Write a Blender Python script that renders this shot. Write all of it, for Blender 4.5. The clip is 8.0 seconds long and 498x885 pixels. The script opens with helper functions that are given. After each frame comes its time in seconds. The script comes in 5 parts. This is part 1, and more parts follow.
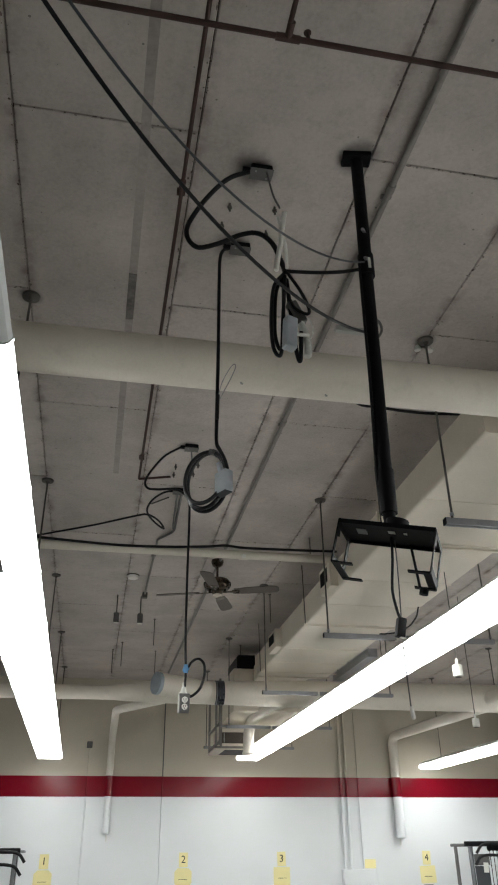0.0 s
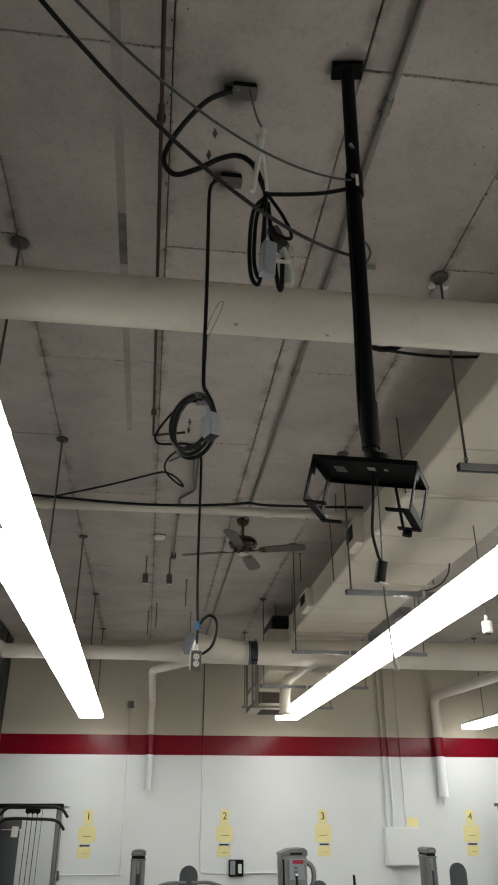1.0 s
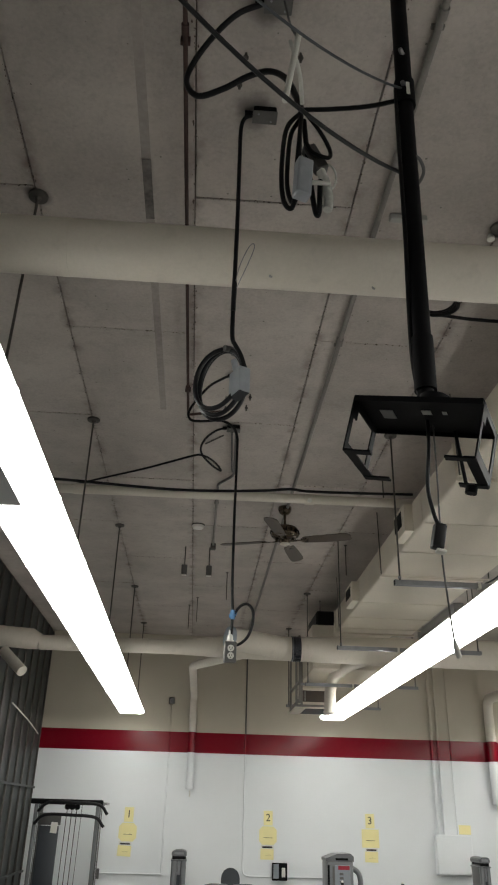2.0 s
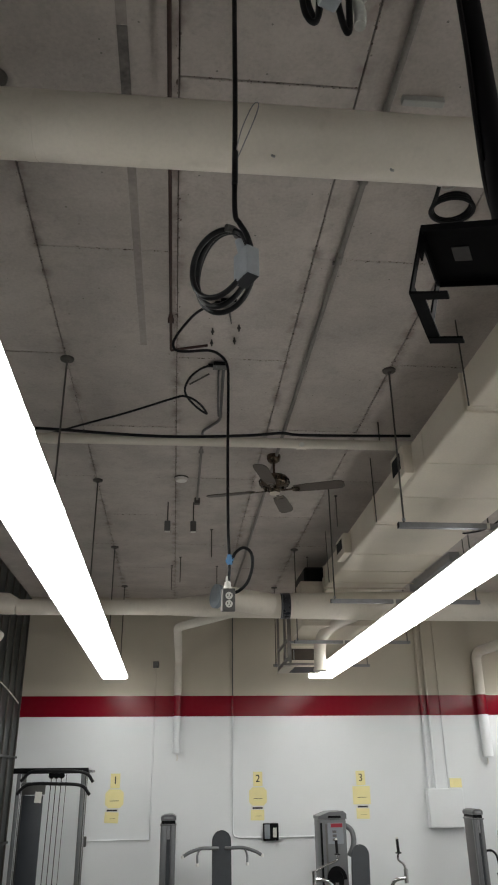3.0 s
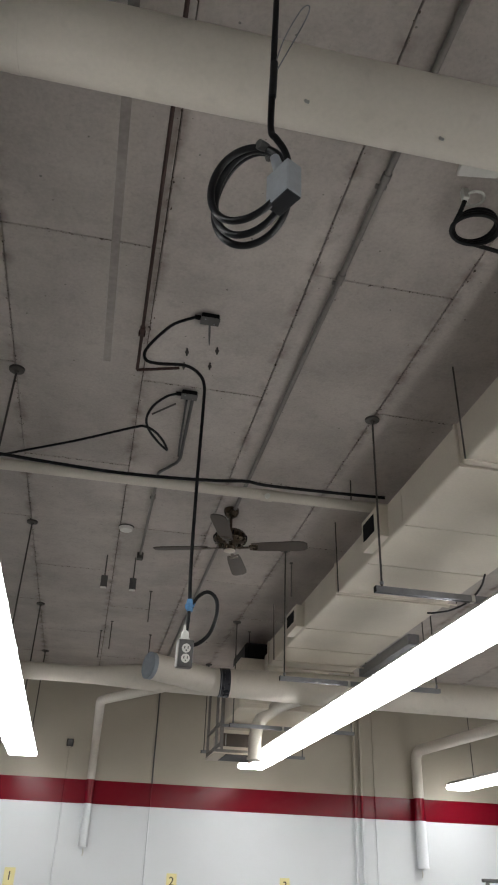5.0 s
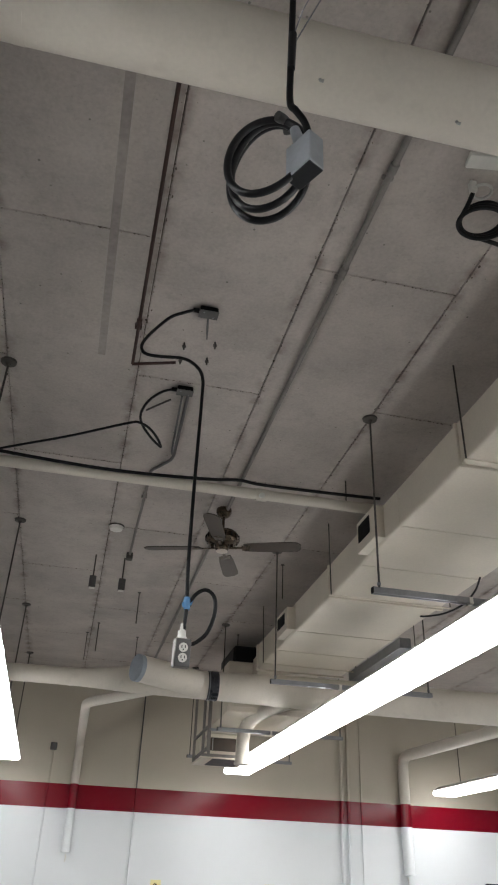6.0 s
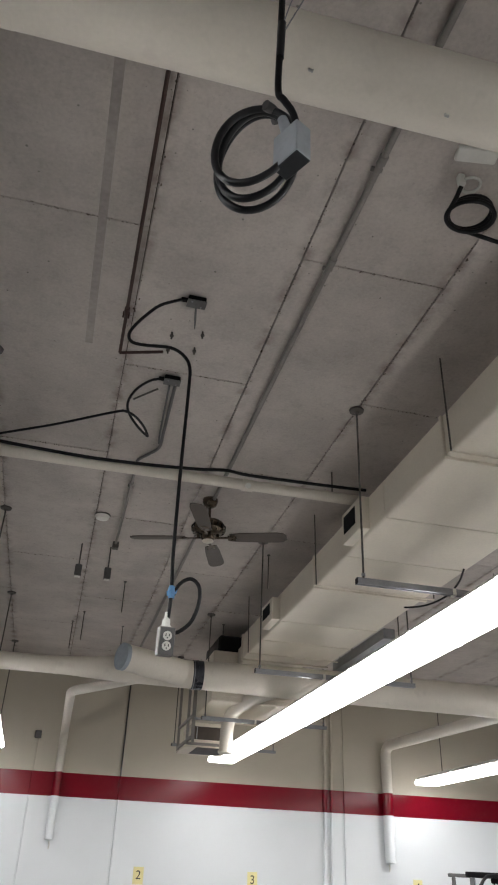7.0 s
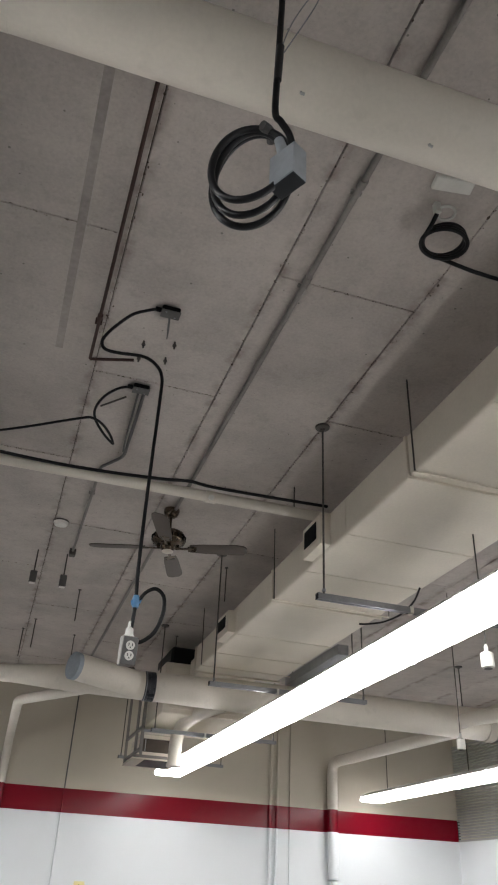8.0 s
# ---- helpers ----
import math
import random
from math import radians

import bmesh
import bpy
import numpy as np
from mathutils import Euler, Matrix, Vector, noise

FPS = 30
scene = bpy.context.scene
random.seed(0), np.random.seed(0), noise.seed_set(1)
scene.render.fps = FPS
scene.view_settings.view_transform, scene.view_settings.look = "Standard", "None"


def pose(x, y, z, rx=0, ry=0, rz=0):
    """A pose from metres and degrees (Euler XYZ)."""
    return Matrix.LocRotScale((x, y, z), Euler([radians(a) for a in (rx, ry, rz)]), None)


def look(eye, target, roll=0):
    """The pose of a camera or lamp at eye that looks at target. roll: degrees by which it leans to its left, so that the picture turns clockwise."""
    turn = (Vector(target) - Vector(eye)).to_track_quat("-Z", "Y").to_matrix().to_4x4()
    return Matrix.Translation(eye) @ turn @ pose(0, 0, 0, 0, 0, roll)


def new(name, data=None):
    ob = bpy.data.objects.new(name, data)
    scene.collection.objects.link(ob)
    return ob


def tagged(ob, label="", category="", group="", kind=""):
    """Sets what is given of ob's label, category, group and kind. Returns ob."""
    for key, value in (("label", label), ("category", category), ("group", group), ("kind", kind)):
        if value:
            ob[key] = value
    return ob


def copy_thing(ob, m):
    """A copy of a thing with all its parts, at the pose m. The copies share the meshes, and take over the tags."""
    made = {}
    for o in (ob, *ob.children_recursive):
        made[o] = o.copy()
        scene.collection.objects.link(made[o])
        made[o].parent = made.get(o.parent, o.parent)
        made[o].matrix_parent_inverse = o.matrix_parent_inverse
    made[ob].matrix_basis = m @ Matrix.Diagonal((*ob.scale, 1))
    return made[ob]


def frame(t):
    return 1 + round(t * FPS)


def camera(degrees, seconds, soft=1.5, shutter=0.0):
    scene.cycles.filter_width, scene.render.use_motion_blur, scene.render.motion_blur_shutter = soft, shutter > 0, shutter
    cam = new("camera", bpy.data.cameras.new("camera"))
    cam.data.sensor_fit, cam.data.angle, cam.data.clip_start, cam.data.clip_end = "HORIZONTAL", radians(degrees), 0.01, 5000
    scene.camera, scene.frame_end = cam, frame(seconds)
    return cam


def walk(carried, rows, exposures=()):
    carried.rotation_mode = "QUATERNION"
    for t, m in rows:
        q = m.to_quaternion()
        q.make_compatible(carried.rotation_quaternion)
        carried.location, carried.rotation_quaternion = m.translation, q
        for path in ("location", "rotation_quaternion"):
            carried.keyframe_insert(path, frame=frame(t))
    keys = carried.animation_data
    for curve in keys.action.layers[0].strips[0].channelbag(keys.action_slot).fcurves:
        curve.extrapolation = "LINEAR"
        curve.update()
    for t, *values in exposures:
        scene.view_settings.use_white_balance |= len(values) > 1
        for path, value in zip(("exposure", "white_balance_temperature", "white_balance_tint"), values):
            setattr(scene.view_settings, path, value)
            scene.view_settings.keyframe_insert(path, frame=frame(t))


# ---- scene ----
cam = camera(36.6, 8.0, soft=2.0)
PATH = [
    (0, (0.208, 0.165, 2.04), (0.551, 1.881, 3.009), -0.7),
    (0.5, (0.394, 0.241, 2.05), (0.643, 1.998, 2.972), 0.6),
    (1, (0.522, 0.364, 2.043), (0.746, 2.141, 2.933), -0.1),
    (1.5, (0.613, 0.569, 2.074), (0.784, 2.333, 3.001), 1.2),
    (1.7, (0.627, 0.646, 2.077), (0.742, 2.417, 2.999), 2.1),
    (2.8, (0.593, 1.262, 2.089), (0.702, 3.099, 2.873), 0.9),
    (3, (0.531, 1.348, 2.071), (0.707, 3.167, 2.884), -0.7),
    (3.5, (0.38, 1.599, 2.085), (0.67, 3.43, 2.836), -1.8),
    (4, (0.385, 1.773, 2.064), (0.641, 3.578, 2.886), 0.6),
    (4.5, (0.421, 1.951, 2.083), (0.663, 3.666, 3.083), 1.6),
    (4.7, (0.424, 2.013, 2.081), (0.705, 3.719, 3.086), 2.0),
    (6, (0.366, 2.212, 2.083), (0.721, 3.895, 3.103), 2.3),
    (6.5, (0.373, 2.209, 2.077), (0.753, 3.896, 3.08), 2.2),
    (7, (0.375, 2.205, 2.076), (0.764, 3.892, 3.076), 2.4),
    (7.5, (0.354, 2.198, 2.068), (0.77, 3.874, 3.077), 2.2),
    (8, (0.302, 2.205, 2.063), (0.796, 3.844, 3.096), 2.9),
]
EXPOSURES = [(0.0, 0.03, 6500, 6), (0.5, -0.12, 6780, 6), (1.0, -0.22, 6800, 6), (1.7, -0.23, 6780, 6), (2.8, -0.29, 6660, 8), (3.5, -0.30, 6600, 8), (4.0, -0.34, 6700, 8),
             (4.6, -0.24, 6550, 10), (6.0, 0.04, 6450, 10), (7.0, 0.02, 6480, 11), (8.0, 0.06, 6480, 11)]
walk(cam, [(t, look(eye, target, roll)) for t, eye, target, roll in PATH], EXPOSURES)

# ---------------------------------------------------------------- light
world = bpy.data.worlds.new("world")
scene.world = world
world.use_nodes = True
world.node_tree.nodes["Background"].inputs["Color"].default_value = (0.75, 0.78, 0.82, 1)
world.node_tree.nodes["Background"].inputs["Strength"].default_value = 0.05
LAMP = 12.3


# ---------------------------------------------------------------- materials
def material(name, colour, rough=0.6, metal=0.0, vary=0.12, scale=3.0, fine=60.0, bump=0.1, spots=0.0, spot_scale=30.0,
             streak=None, spec=0.5, island=0.0):
    """Painted or raw surface with broad stains, fine grain and relief."""
    m = bpy.data.materials.new(name)
    m.use_nodes = True
    nt = m.node_tree
    b = nt.nodes["Principled BSDF"]
    co = nt.nodes.new("ShaderNodeTexCoord")
    geo = nt.nodes.new("ShaderNodeNewGeometry")
    src = geo.outputs["Position"]
    if streak:
        mp = nt.nodes.new("ShaderNodeMapping")
        mp.inputs["Scale"].default_value = streak
        nt.links.new(src, mp.inputs["Vector"])
        src2 = mp.outputs["Vector"]
    else:
        src2 = src
    big = nt.nodes.new("ShaderNodeTexNoise")
    big.inputs["Scale"].default_value, big.inputs["Detail"].default_value = scale, 5
    nt.links.new(src2, big.inputs["Vector"])
    small = nt.nodes.new("ShaderNodeTexNoise")
    small.inputs["Scale"].default_value, small.inputs["Detail"].default_value = fine, 4
    nt.links.new(src, small.inputs["Vector"])
    add = nt.nodes.new("ShaderNodeMath")
    add.operation = "MULTIPLY_ADD"
    nt.links.new(small.outputs["Fac"], add.inputs[0])
    add.inputs[1].default_value = 0.45
    nt.links.new(big.outputs["Fac"], add.inputs[2])
    ramp = nt.nodes.new("ShaderNodeMapRange")
    ramp.inputs["From Min"].default_value, ramp.inputs["From Max"].default_value = 0.45, 1.0
    ramp.inputs["To Min"].default_value, ramp.inputs["To Max"].default_value = 1 - vary, 1 + vary
    nt.links.new(add.outputs[0], ramp.inputs["Value"])
    val = ramp.outputs["Result"]
    if island:
        ri = nt.nodes.new("ShaderNodeMapRange")
        ri.inputs["To Min"].default_value, ri.inputs["To Max"].default_value = 1 - island, 1 + island
        nt.links.new(geo.outputs["Random Per Island"], ri.inputs["Value"])
        mu = nt.nodes.new("ShaderNodeMath")
        mu.operation = "MULTIPLY"
        nt.links.new(val, mu.inputs[0])
        nt.links.new(ri.outputs["Result"], mu.inputs[1])
        val = mu.outputs[0]
    if spots:
        sp = nt.nodes.new("ShaderNodeTexNoise")
        sp.inputs["Scale"].default_value, sp.inputs["Detail"].default_value = spot_scale, 2
        nt.links.new(src, sp.inputs["Vector"])
        sr = nt.nodes.new("ShaderNodeMapRange")
        sr.inputs["From Min"].default_value, sr.inputs["From Max"].default_value = 0.62, 0.72
        sr.inputs["To Min"].default_value, sr.inputs["To Max"].default_value = 1.0, 1 - spots
        nt.links.new(sp.outputs["Fac"], sr.inputs["Value"])
        mu = nt.nodes.new("ShaderNodeMath")
        mu.operation = "MULTIPLY"
        nt.links.new(val, mu.inputs[0])
        nt.links.new(sr.outputs["Result"], mu.inputs[1])
        val = mu.outputs[0]
    mix = nt.nodes.new("ShaderNodeVectorMath")
    mix.operation = "SCALE"
    mix.inputs[0].default_value = colour[:3]
    nt.links.new(val, mix.inputs["Scale"])
    nt.links.new(mix.outputs["Vector"], b.inputs["Base Color"])
    rr = nt.nodes.new("ShaderNodeMapRange")
    rr.inputs["To Min"].default_value, rr.inputs["To Max"].default_value = max(rough - 0.1, 0.05), min(rough + 0.1, 1)
    nt.links.new(big.outputs["Fac"], rr.inputs["Value"])
    nt.links.new(rr.outputs["Result"], b.inputs["Roughness"])
    b.inputs["Metallic"].default_value = metal
    b.inputs["Specular IOR Level"].default_value = spec
    if bump:
        bp = nt.nodes.new("ShaderNodeBump")
        bp.inputs["Strength"].default_value, bp.inputs["Distance"].default_value = bump, 0.01
        nt.links.new(add.outputs[0], bp.inputs["Height"])
        nt.links.new(bp.outputs["Normal"], b.inputs["Normal"])
    return m


def glow(name, colour, strength):
    m = bpy.data.materials.new(name)
    m.use_nodes = True
    b = m.node_tree.nodes["Principled BSDF"]
    b.inputs["Base Color"].default_value = (0.8, 0.8, 0.8, 1)
    b.inputs["Emission Color"].default_value = (*colour, 1)
    b.inputs["Emission Strength"].default_value = strength
    return m


CONCRETE = material("concrete", (0.472, 0.427, 0.394), 0.9, vary=0.20, scale=1.7, fine=48, bump=0.10, spots=0.10, spot_scale=75, island=0.06)
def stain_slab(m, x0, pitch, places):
    """Brown seepage along the long joints and dark halos round the fittings, both broken up by noise."""
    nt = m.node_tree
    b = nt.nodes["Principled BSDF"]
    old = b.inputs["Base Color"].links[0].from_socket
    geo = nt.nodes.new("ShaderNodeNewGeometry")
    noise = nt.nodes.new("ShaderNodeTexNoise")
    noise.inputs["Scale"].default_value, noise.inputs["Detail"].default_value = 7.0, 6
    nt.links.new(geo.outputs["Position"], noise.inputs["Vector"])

    def calc(op, a, c):
        n = nt.nodes.new("ShaderNodeMath")
        n.operation = op
        for i, v in enumerate((a, c)):
            if isinstance(v, (int, float)):
                n.inputs[i].default_value = v
            else:
                nt.links.new(v, n.inputs[i])
        return n.outputs[0]

    def fade(value, far, near=0.0):
        n = nt.nodes.new("ShaderNodeMapRange")
        n.interpolation_type = "SMOOTHSTEP"
        n.inputs["From Min"].default_value, n.inputs["From Max"].default_value = near, far
        n.inputs["To Min"].default_value, n.inputs["To Max"].default_value = 1.0, 0.0
        nt.links.new(value, n.inputs["Value"])
        return n.outputs["Result"]

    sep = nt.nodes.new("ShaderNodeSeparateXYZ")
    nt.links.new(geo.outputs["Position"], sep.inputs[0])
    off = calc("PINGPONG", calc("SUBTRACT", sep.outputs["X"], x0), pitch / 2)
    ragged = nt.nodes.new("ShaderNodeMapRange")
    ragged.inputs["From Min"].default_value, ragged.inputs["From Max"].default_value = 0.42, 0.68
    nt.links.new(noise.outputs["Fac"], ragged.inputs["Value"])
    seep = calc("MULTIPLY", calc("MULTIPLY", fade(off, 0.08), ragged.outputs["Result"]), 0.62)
    dark_halo = None
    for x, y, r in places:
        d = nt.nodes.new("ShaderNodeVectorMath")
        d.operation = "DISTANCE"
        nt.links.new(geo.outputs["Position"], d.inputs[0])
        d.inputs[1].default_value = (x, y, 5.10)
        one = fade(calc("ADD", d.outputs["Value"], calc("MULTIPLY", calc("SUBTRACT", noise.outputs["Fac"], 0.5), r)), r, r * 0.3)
        dark_halo = one if dark_halo is None else calc("MAXIMUM", dark_halo, one)
    dark_halo = calc("MULTIPLY", dark_halo, 0.68)
    # scattered air holes in the cast face
    cells = nt.nodes.new("ShaderNodeTexVoronoi")
    cells.inputs["Scale"].default_value = 17.0
    nt.links.new(geo.outputs["Position"], cells.inputs["Vector"])
    pick = nt.nodes.new("ShaderNodeSeparateColor")
    nt.links.new(cells.outputs["Color"], pick.inputs[0])
    size = calc("MULTIPLY", calc("MAXIMUM", calc("SUBTRACT", pick.outputs[0], 0.70), 0.0), 0.42)
    pits = calc("MULTIPLY", calc("LESS_THAN", cells.outputs["Distance"], size), 0.62)
    # pale lime bloom and damp grey clouds
    bloom = nt.nodes.new("ShaderNodeTexNoise")
    bloom.inputs["Scale"].default_value, bloom.inputs["Detail"].default_value = 3.4, 7
    nt.links.new(geo.outputs["Position"], bloom.inputs["Vector"])
    lime = nt.nodes.new("ShaderNodeMapRange")
    lime.inputs["From Min"].default_value, lime.inputs["From Max"].default_value = 0.54, 0.74
    lime.inputs["To Max"].default_value = 0.42
    nt.links.new(bloom.outputs["Fac"], lime.inputs["Value"])
    mottle = nt.nodes.new("ShaderNodeTexNoise")
    mottle.inputs["Scale"].default_value, mottle.inputs["Detail"].default_value, mottle.inputs["Roughness"].default_value = 13.0, 9, 0.72
    nt.links.new(geo.outputs["Position"], mottle.inputs["Vector"])
    grime = nt.nodes.new("ShaderNodeMapRange")
    grime.inputs["From Min"].default_value, grime.inputs["From Max"].default_value = 0.50, 0.72
    grime.inputs["To Max"].default_value = 0.28
    nt.links.new(mottle.outputs["Fac"], grime.inputs["Value"])
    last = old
    for fac, tint in ((lime.outputs["Result"], (0.54, 0.492, 0.45, 1)), (grime.outputs["Result"], (0.21, 0.185, 0.165, 1)), (pits, (0.07, 0.08, 0.072, 1)), (seep, (0.12, 0.075, 0.055, 1)), (dark_halo, (0.06, 0.055, 0.055, 1))):
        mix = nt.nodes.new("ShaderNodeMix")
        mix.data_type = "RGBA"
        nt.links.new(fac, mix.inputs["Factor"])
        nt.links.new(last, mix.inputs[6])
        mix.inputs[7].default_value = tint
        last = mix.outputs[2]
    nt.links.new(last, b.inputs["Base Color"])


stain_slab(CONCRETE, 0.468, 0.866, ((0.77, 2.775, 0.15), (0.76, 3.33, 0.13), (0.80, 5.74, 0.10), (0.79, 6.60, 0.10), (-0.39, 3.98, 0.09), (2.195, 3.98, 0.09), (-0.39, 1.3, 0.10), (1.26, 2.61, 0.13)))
JOINT = material("joint_grime", (0.088, 0.066, 0.053), 0.95, vary=0.5, scale=6, bump=0.2)
STAIN = material("patched_concrete", (0.17, 0.155, 0.145), 0.95, vary=0.45, scale=5, fine=40, bump=0.3)
FAINT = material("faint_adhesive", (0.345, 0.31, 0.284), 0.95, vary=0.3, scale=2, fine=30, bump=0.2)
WHITE = material("white_wall_paint", (0.765, 0.79, 0.805), 0.45, vary=0.04, scale=0.8, fine=90, bump=0.05)
BEIGE = material("beige_wall_paint", (0.52, 0.472, 0.384), 0.6, vary=0.07, scale=1.0, fine=70, bump=0.08)
RED = material("red_gloss_paint", (0.185, 0.003, 0.012), 0.19, vary=0.05, scale=0.3, fine=90, bump=0.0, spec=0.2)
CREAM = material("cream_painted_metal", (0.655, 0.605, 0.527), 0.45, vary=0.08, scale=2.0, fine=60, bump=0.05, spots=0.06, spot_scale=9)
DUCT = material("cream_painted_duct", (0.665, 0.605, 0.51), 0.5, vary=0.09, scale=1.6, fine=50, bump=0.06)
STEEL = material("galvanised_steel", (0.27, 0.275, 0.29), 0.38, metal=0.9, vary=0.15, scale=14, fine=90, bump=0.05)
DARKSTEEL = material("dull_steel_rod", (0.095, 0.088, 0.08), 0.55, metal=0.5, vary=0.2, scale=10, bump=0.05)
RUST = material("rusty_brown_pipe", (0.048, 0.023, 0.018), 0.7, metal=0.1, vary=0.3, scale=9, fine=80, bump=0.15)
CONDUIT = material("grey_conduit", (0.125, 0.122, 0.12), 0.45, metal=0.6, vary=0.2, scale=6, bump=0.06)
CONDUIT_PALE = material("weathered_conduit", (0.215, 0.20, 0.185), 0.55, metal=0.1, vary=0.25, scale=5, bump=0.06)
SLEEVE = material("black_sleeve_rubber", (0.022, 0.024, 0.032), 0.28, vary=0.35, scale=9, streak=(1, 3, 1), bump=0.25)
RUBBER = material("black_rubber", (0.004, 0.004, 0.005), 0.5, vary=0.2, scale=20, bump=0.05, spec=0.25)
CORD = material("charcoal_cord", (0.007, 0.0075, 0.0095), 0.36, vary=0.2, scale=15, bump=0.05, spec=0.4)
BLACK = material("black_powder_coat", (0.004, 0.004, 0.005), 0.62, vary=0.2, scale=10, bump=0.06, spec=0.12)
BOXGREY = material("grey_cast_box", (0.40, 0.435, 0.47), 0.42, metal=0.25, vary=0.12, scale=18, bump=0.08)
PLASTIC = material("white_plastic", (0.72, 0.71, 0.66), 0.4, vary=0.05, scale=20, bump=0.02)
BLUE = material("blue_tape", (0.10, 0.27, 0.52), 0.5, vary=0.1, scale=30, bump=0.05)
DULLBLUE = material("blue_grey_cap", (0.30, 0.34, 0.38), 0.5, metal=0.3, vary=0.12, scale=15, bump=0.05)
BRONZE = material("antique_bronze", (0.085, 0.062, 0.042), 0.27, metal=0.75, vary=0.2, scale=14, bump=0.04)
BLADE = material("dark_wood_blade", (0.060, 0.044, 0.033), 0.5, vary=0.25, scale=6, streak=(1, 9, 1), bump=0.08)
LENS = glow("lit_lens", (1.0, 0.995, 0.985), LAMP)
LENS_AGED = glow("lit_lens_aged", (1.0, 0.995, 0.985), LAMP * 0.98)
LENS_FRESH = glow("lit_lens_fresh", (1.0, 0.995, 0.985), LAMP * 1.12)
UNLIT = material("unlit_diffuser", (0.70, 0.72, 0.72), 0.4, vary=0.03, scale=4, bump=0.0)
TINWHITE = material("white_enamel", (0.75, 0.75, 0.73), 0.35, vary=0.04, scale=8, bump=0.02)
CORRUGATED = material("dark_metal_cladding", (0.038, 0.042, 0.043), 0.40, metal=0.5, vary=0.35, scale=2.2, fine=30, streak=(1, 1, 0.25), bump=0.1)
YELLOW = material("yellow_paper", (0.86, 0.78, 0.40), 0.75, vary=0.05, scale=5, bump=0.05)
INK = material("black_ink", (0.02, 0.02, 0.02), 0.6, vary=0.1, bump=0.0)
SILVERGREY = material("silver_grey_paint", (0.145, 0.15, 0.157), 0.38, metal=0.35, vary=0.08, scale=6, bump=0.03)
PAD = material("charcoal_vinyl", (0.028, 0.033, 0.040), 0.5, vary=0.12, scale=10, fine=120, bump=0.1)
CHROME = material("chrome_tube", (0.62, 0.62, 0.63), 0.14, metal=1.0, vary=0.06, scale=10, bump=0.0)
PLACARD = material("red_placard", (0.30, 0.012, 0.03), 0.4, vary=0.08, bump=0.0)
PALEPANEL = material("grey_placard", (0.22, 0.245, 0.27), 0.4, vary=0.08, bump=0.0)
FLOORING = material("grey_rubber_floor", (0.135, 0.13, 0.123), 0.5, vary=0.15, scale=2, fine=60, bump=0.05)
LOUVRE = material("grey_louvre", (0.40, 0.40, 0.38), 0.5, metal=0.2, vary=0.1, scale=5, bump=0.03)
CLEAR = material("clear_vinyl", (0.62, 0.62, 0.58), 0.25, vary=0.1, scale=30, bump=0.02)


# ---------------------------------------------------------------- building blocks
PLACE = {}


def thing(name, loc, label, category, group="", kind=""):
    ob = new(name)
    ob.empty_display_size = 0.05
    ob.location = loc
    PLACE[ob.name] = Vector(loc)
    return tagged(ob, label, category, group, kind)


def finish(bm, loc, mat, name, smooth):
    bmesh.ops.recalc_face_normals(bm, faces=bm.faces[:])
    bm.transform(Matrix.Translation(-Vector(loc)))
    me = bpy.data.meshes.new(name)
    bm.to_mesh(me)
    bm.free()
    me.materials.append(mat)
    if smooth:
        for p in me.polygons:
            p.use_smooth = True
        me.set_sharp_from_angle(angle=radians(38))
    return me


def part(name, bm, mat, parent, label="", smooth=True):
    """One mesh under a thing or a part; bm is in world coordinates."""
    loc = PLACE[parent.name]
    ob = new(name, finish(bm, loc, mat, name, smooth))
    ob.parent = parent
    PLACE[ob.name] = loc
    return tagged(ob, label)


def solo(name, bm, mat, label, category, group="", kind="", loc=None, smooth=True):
    """A thing that is one mesh."""
    if loc is None:
        v = [x.co for x in bm.verts]
        loc = (sum(c.x for c in v) / len(v), sum(c.y for c in v) / len(v), min(c.z for c in v))
    ob = new(name, finish(bm, loc, mat, name, smooth))
    ob.location = loc
    PLACE[ob.name] = Vector(loc)
    return tagged(ob, label, category, group, kind)


def join(*bms):
    out = bms[0]
    for b in bms[1:]:
        me = bpy.data.meshes.new("tmp")
        b.to_mesh(me)
        out.from_mesh(me)
        b.free()
        bpy.data.meshes.remove(me)
    return out


def box(x0, x1, y0, y1, z0, z1, bevel=0.0, turn=None, segs=1):
    bm = bmesh.new()
    bmesh.ops.create_cube(bm, size=1)
    bmesh.ops.scale(bm, vec=(x1 - x0, y1 - y0, z1 - z0), verts=bm.verts)
    if bevel:
        bmesh.ops.bevel(bm, geom=bm.edges[:], offset=bevel, segments=segs, affect="EDGES", profile=0.5)
    m = Matrix.Translation(((x0 + x1) / 2, (y0 + y1) / 2, (z0 + z1) / 2))
    bm.transform(m @ turn if turn else m)
    return bm


def smooth_path(pts, n=8):
    """Catmull-Rom through the points."""
    p = [Vector(q) for q in pts]
    if len(p) < 3:
        return p
    p = [p[0] * 2 - p[1]] + p + [p[-1] * 2 - p[-2]]
    out = []
    for i in range(1, len(p) - 2):
        a, b, c, d = p[i - 1:i + 3]
        for k in range(n):
            t = k / n
            out.append(0.5 * (2 * b + (c - a) * t + (2 * a - 5 * b + 4 * c - d) * t * t + (3 * b - a - 3 * c + d) * t ** 3))
    out.append(p[-2])
    return out


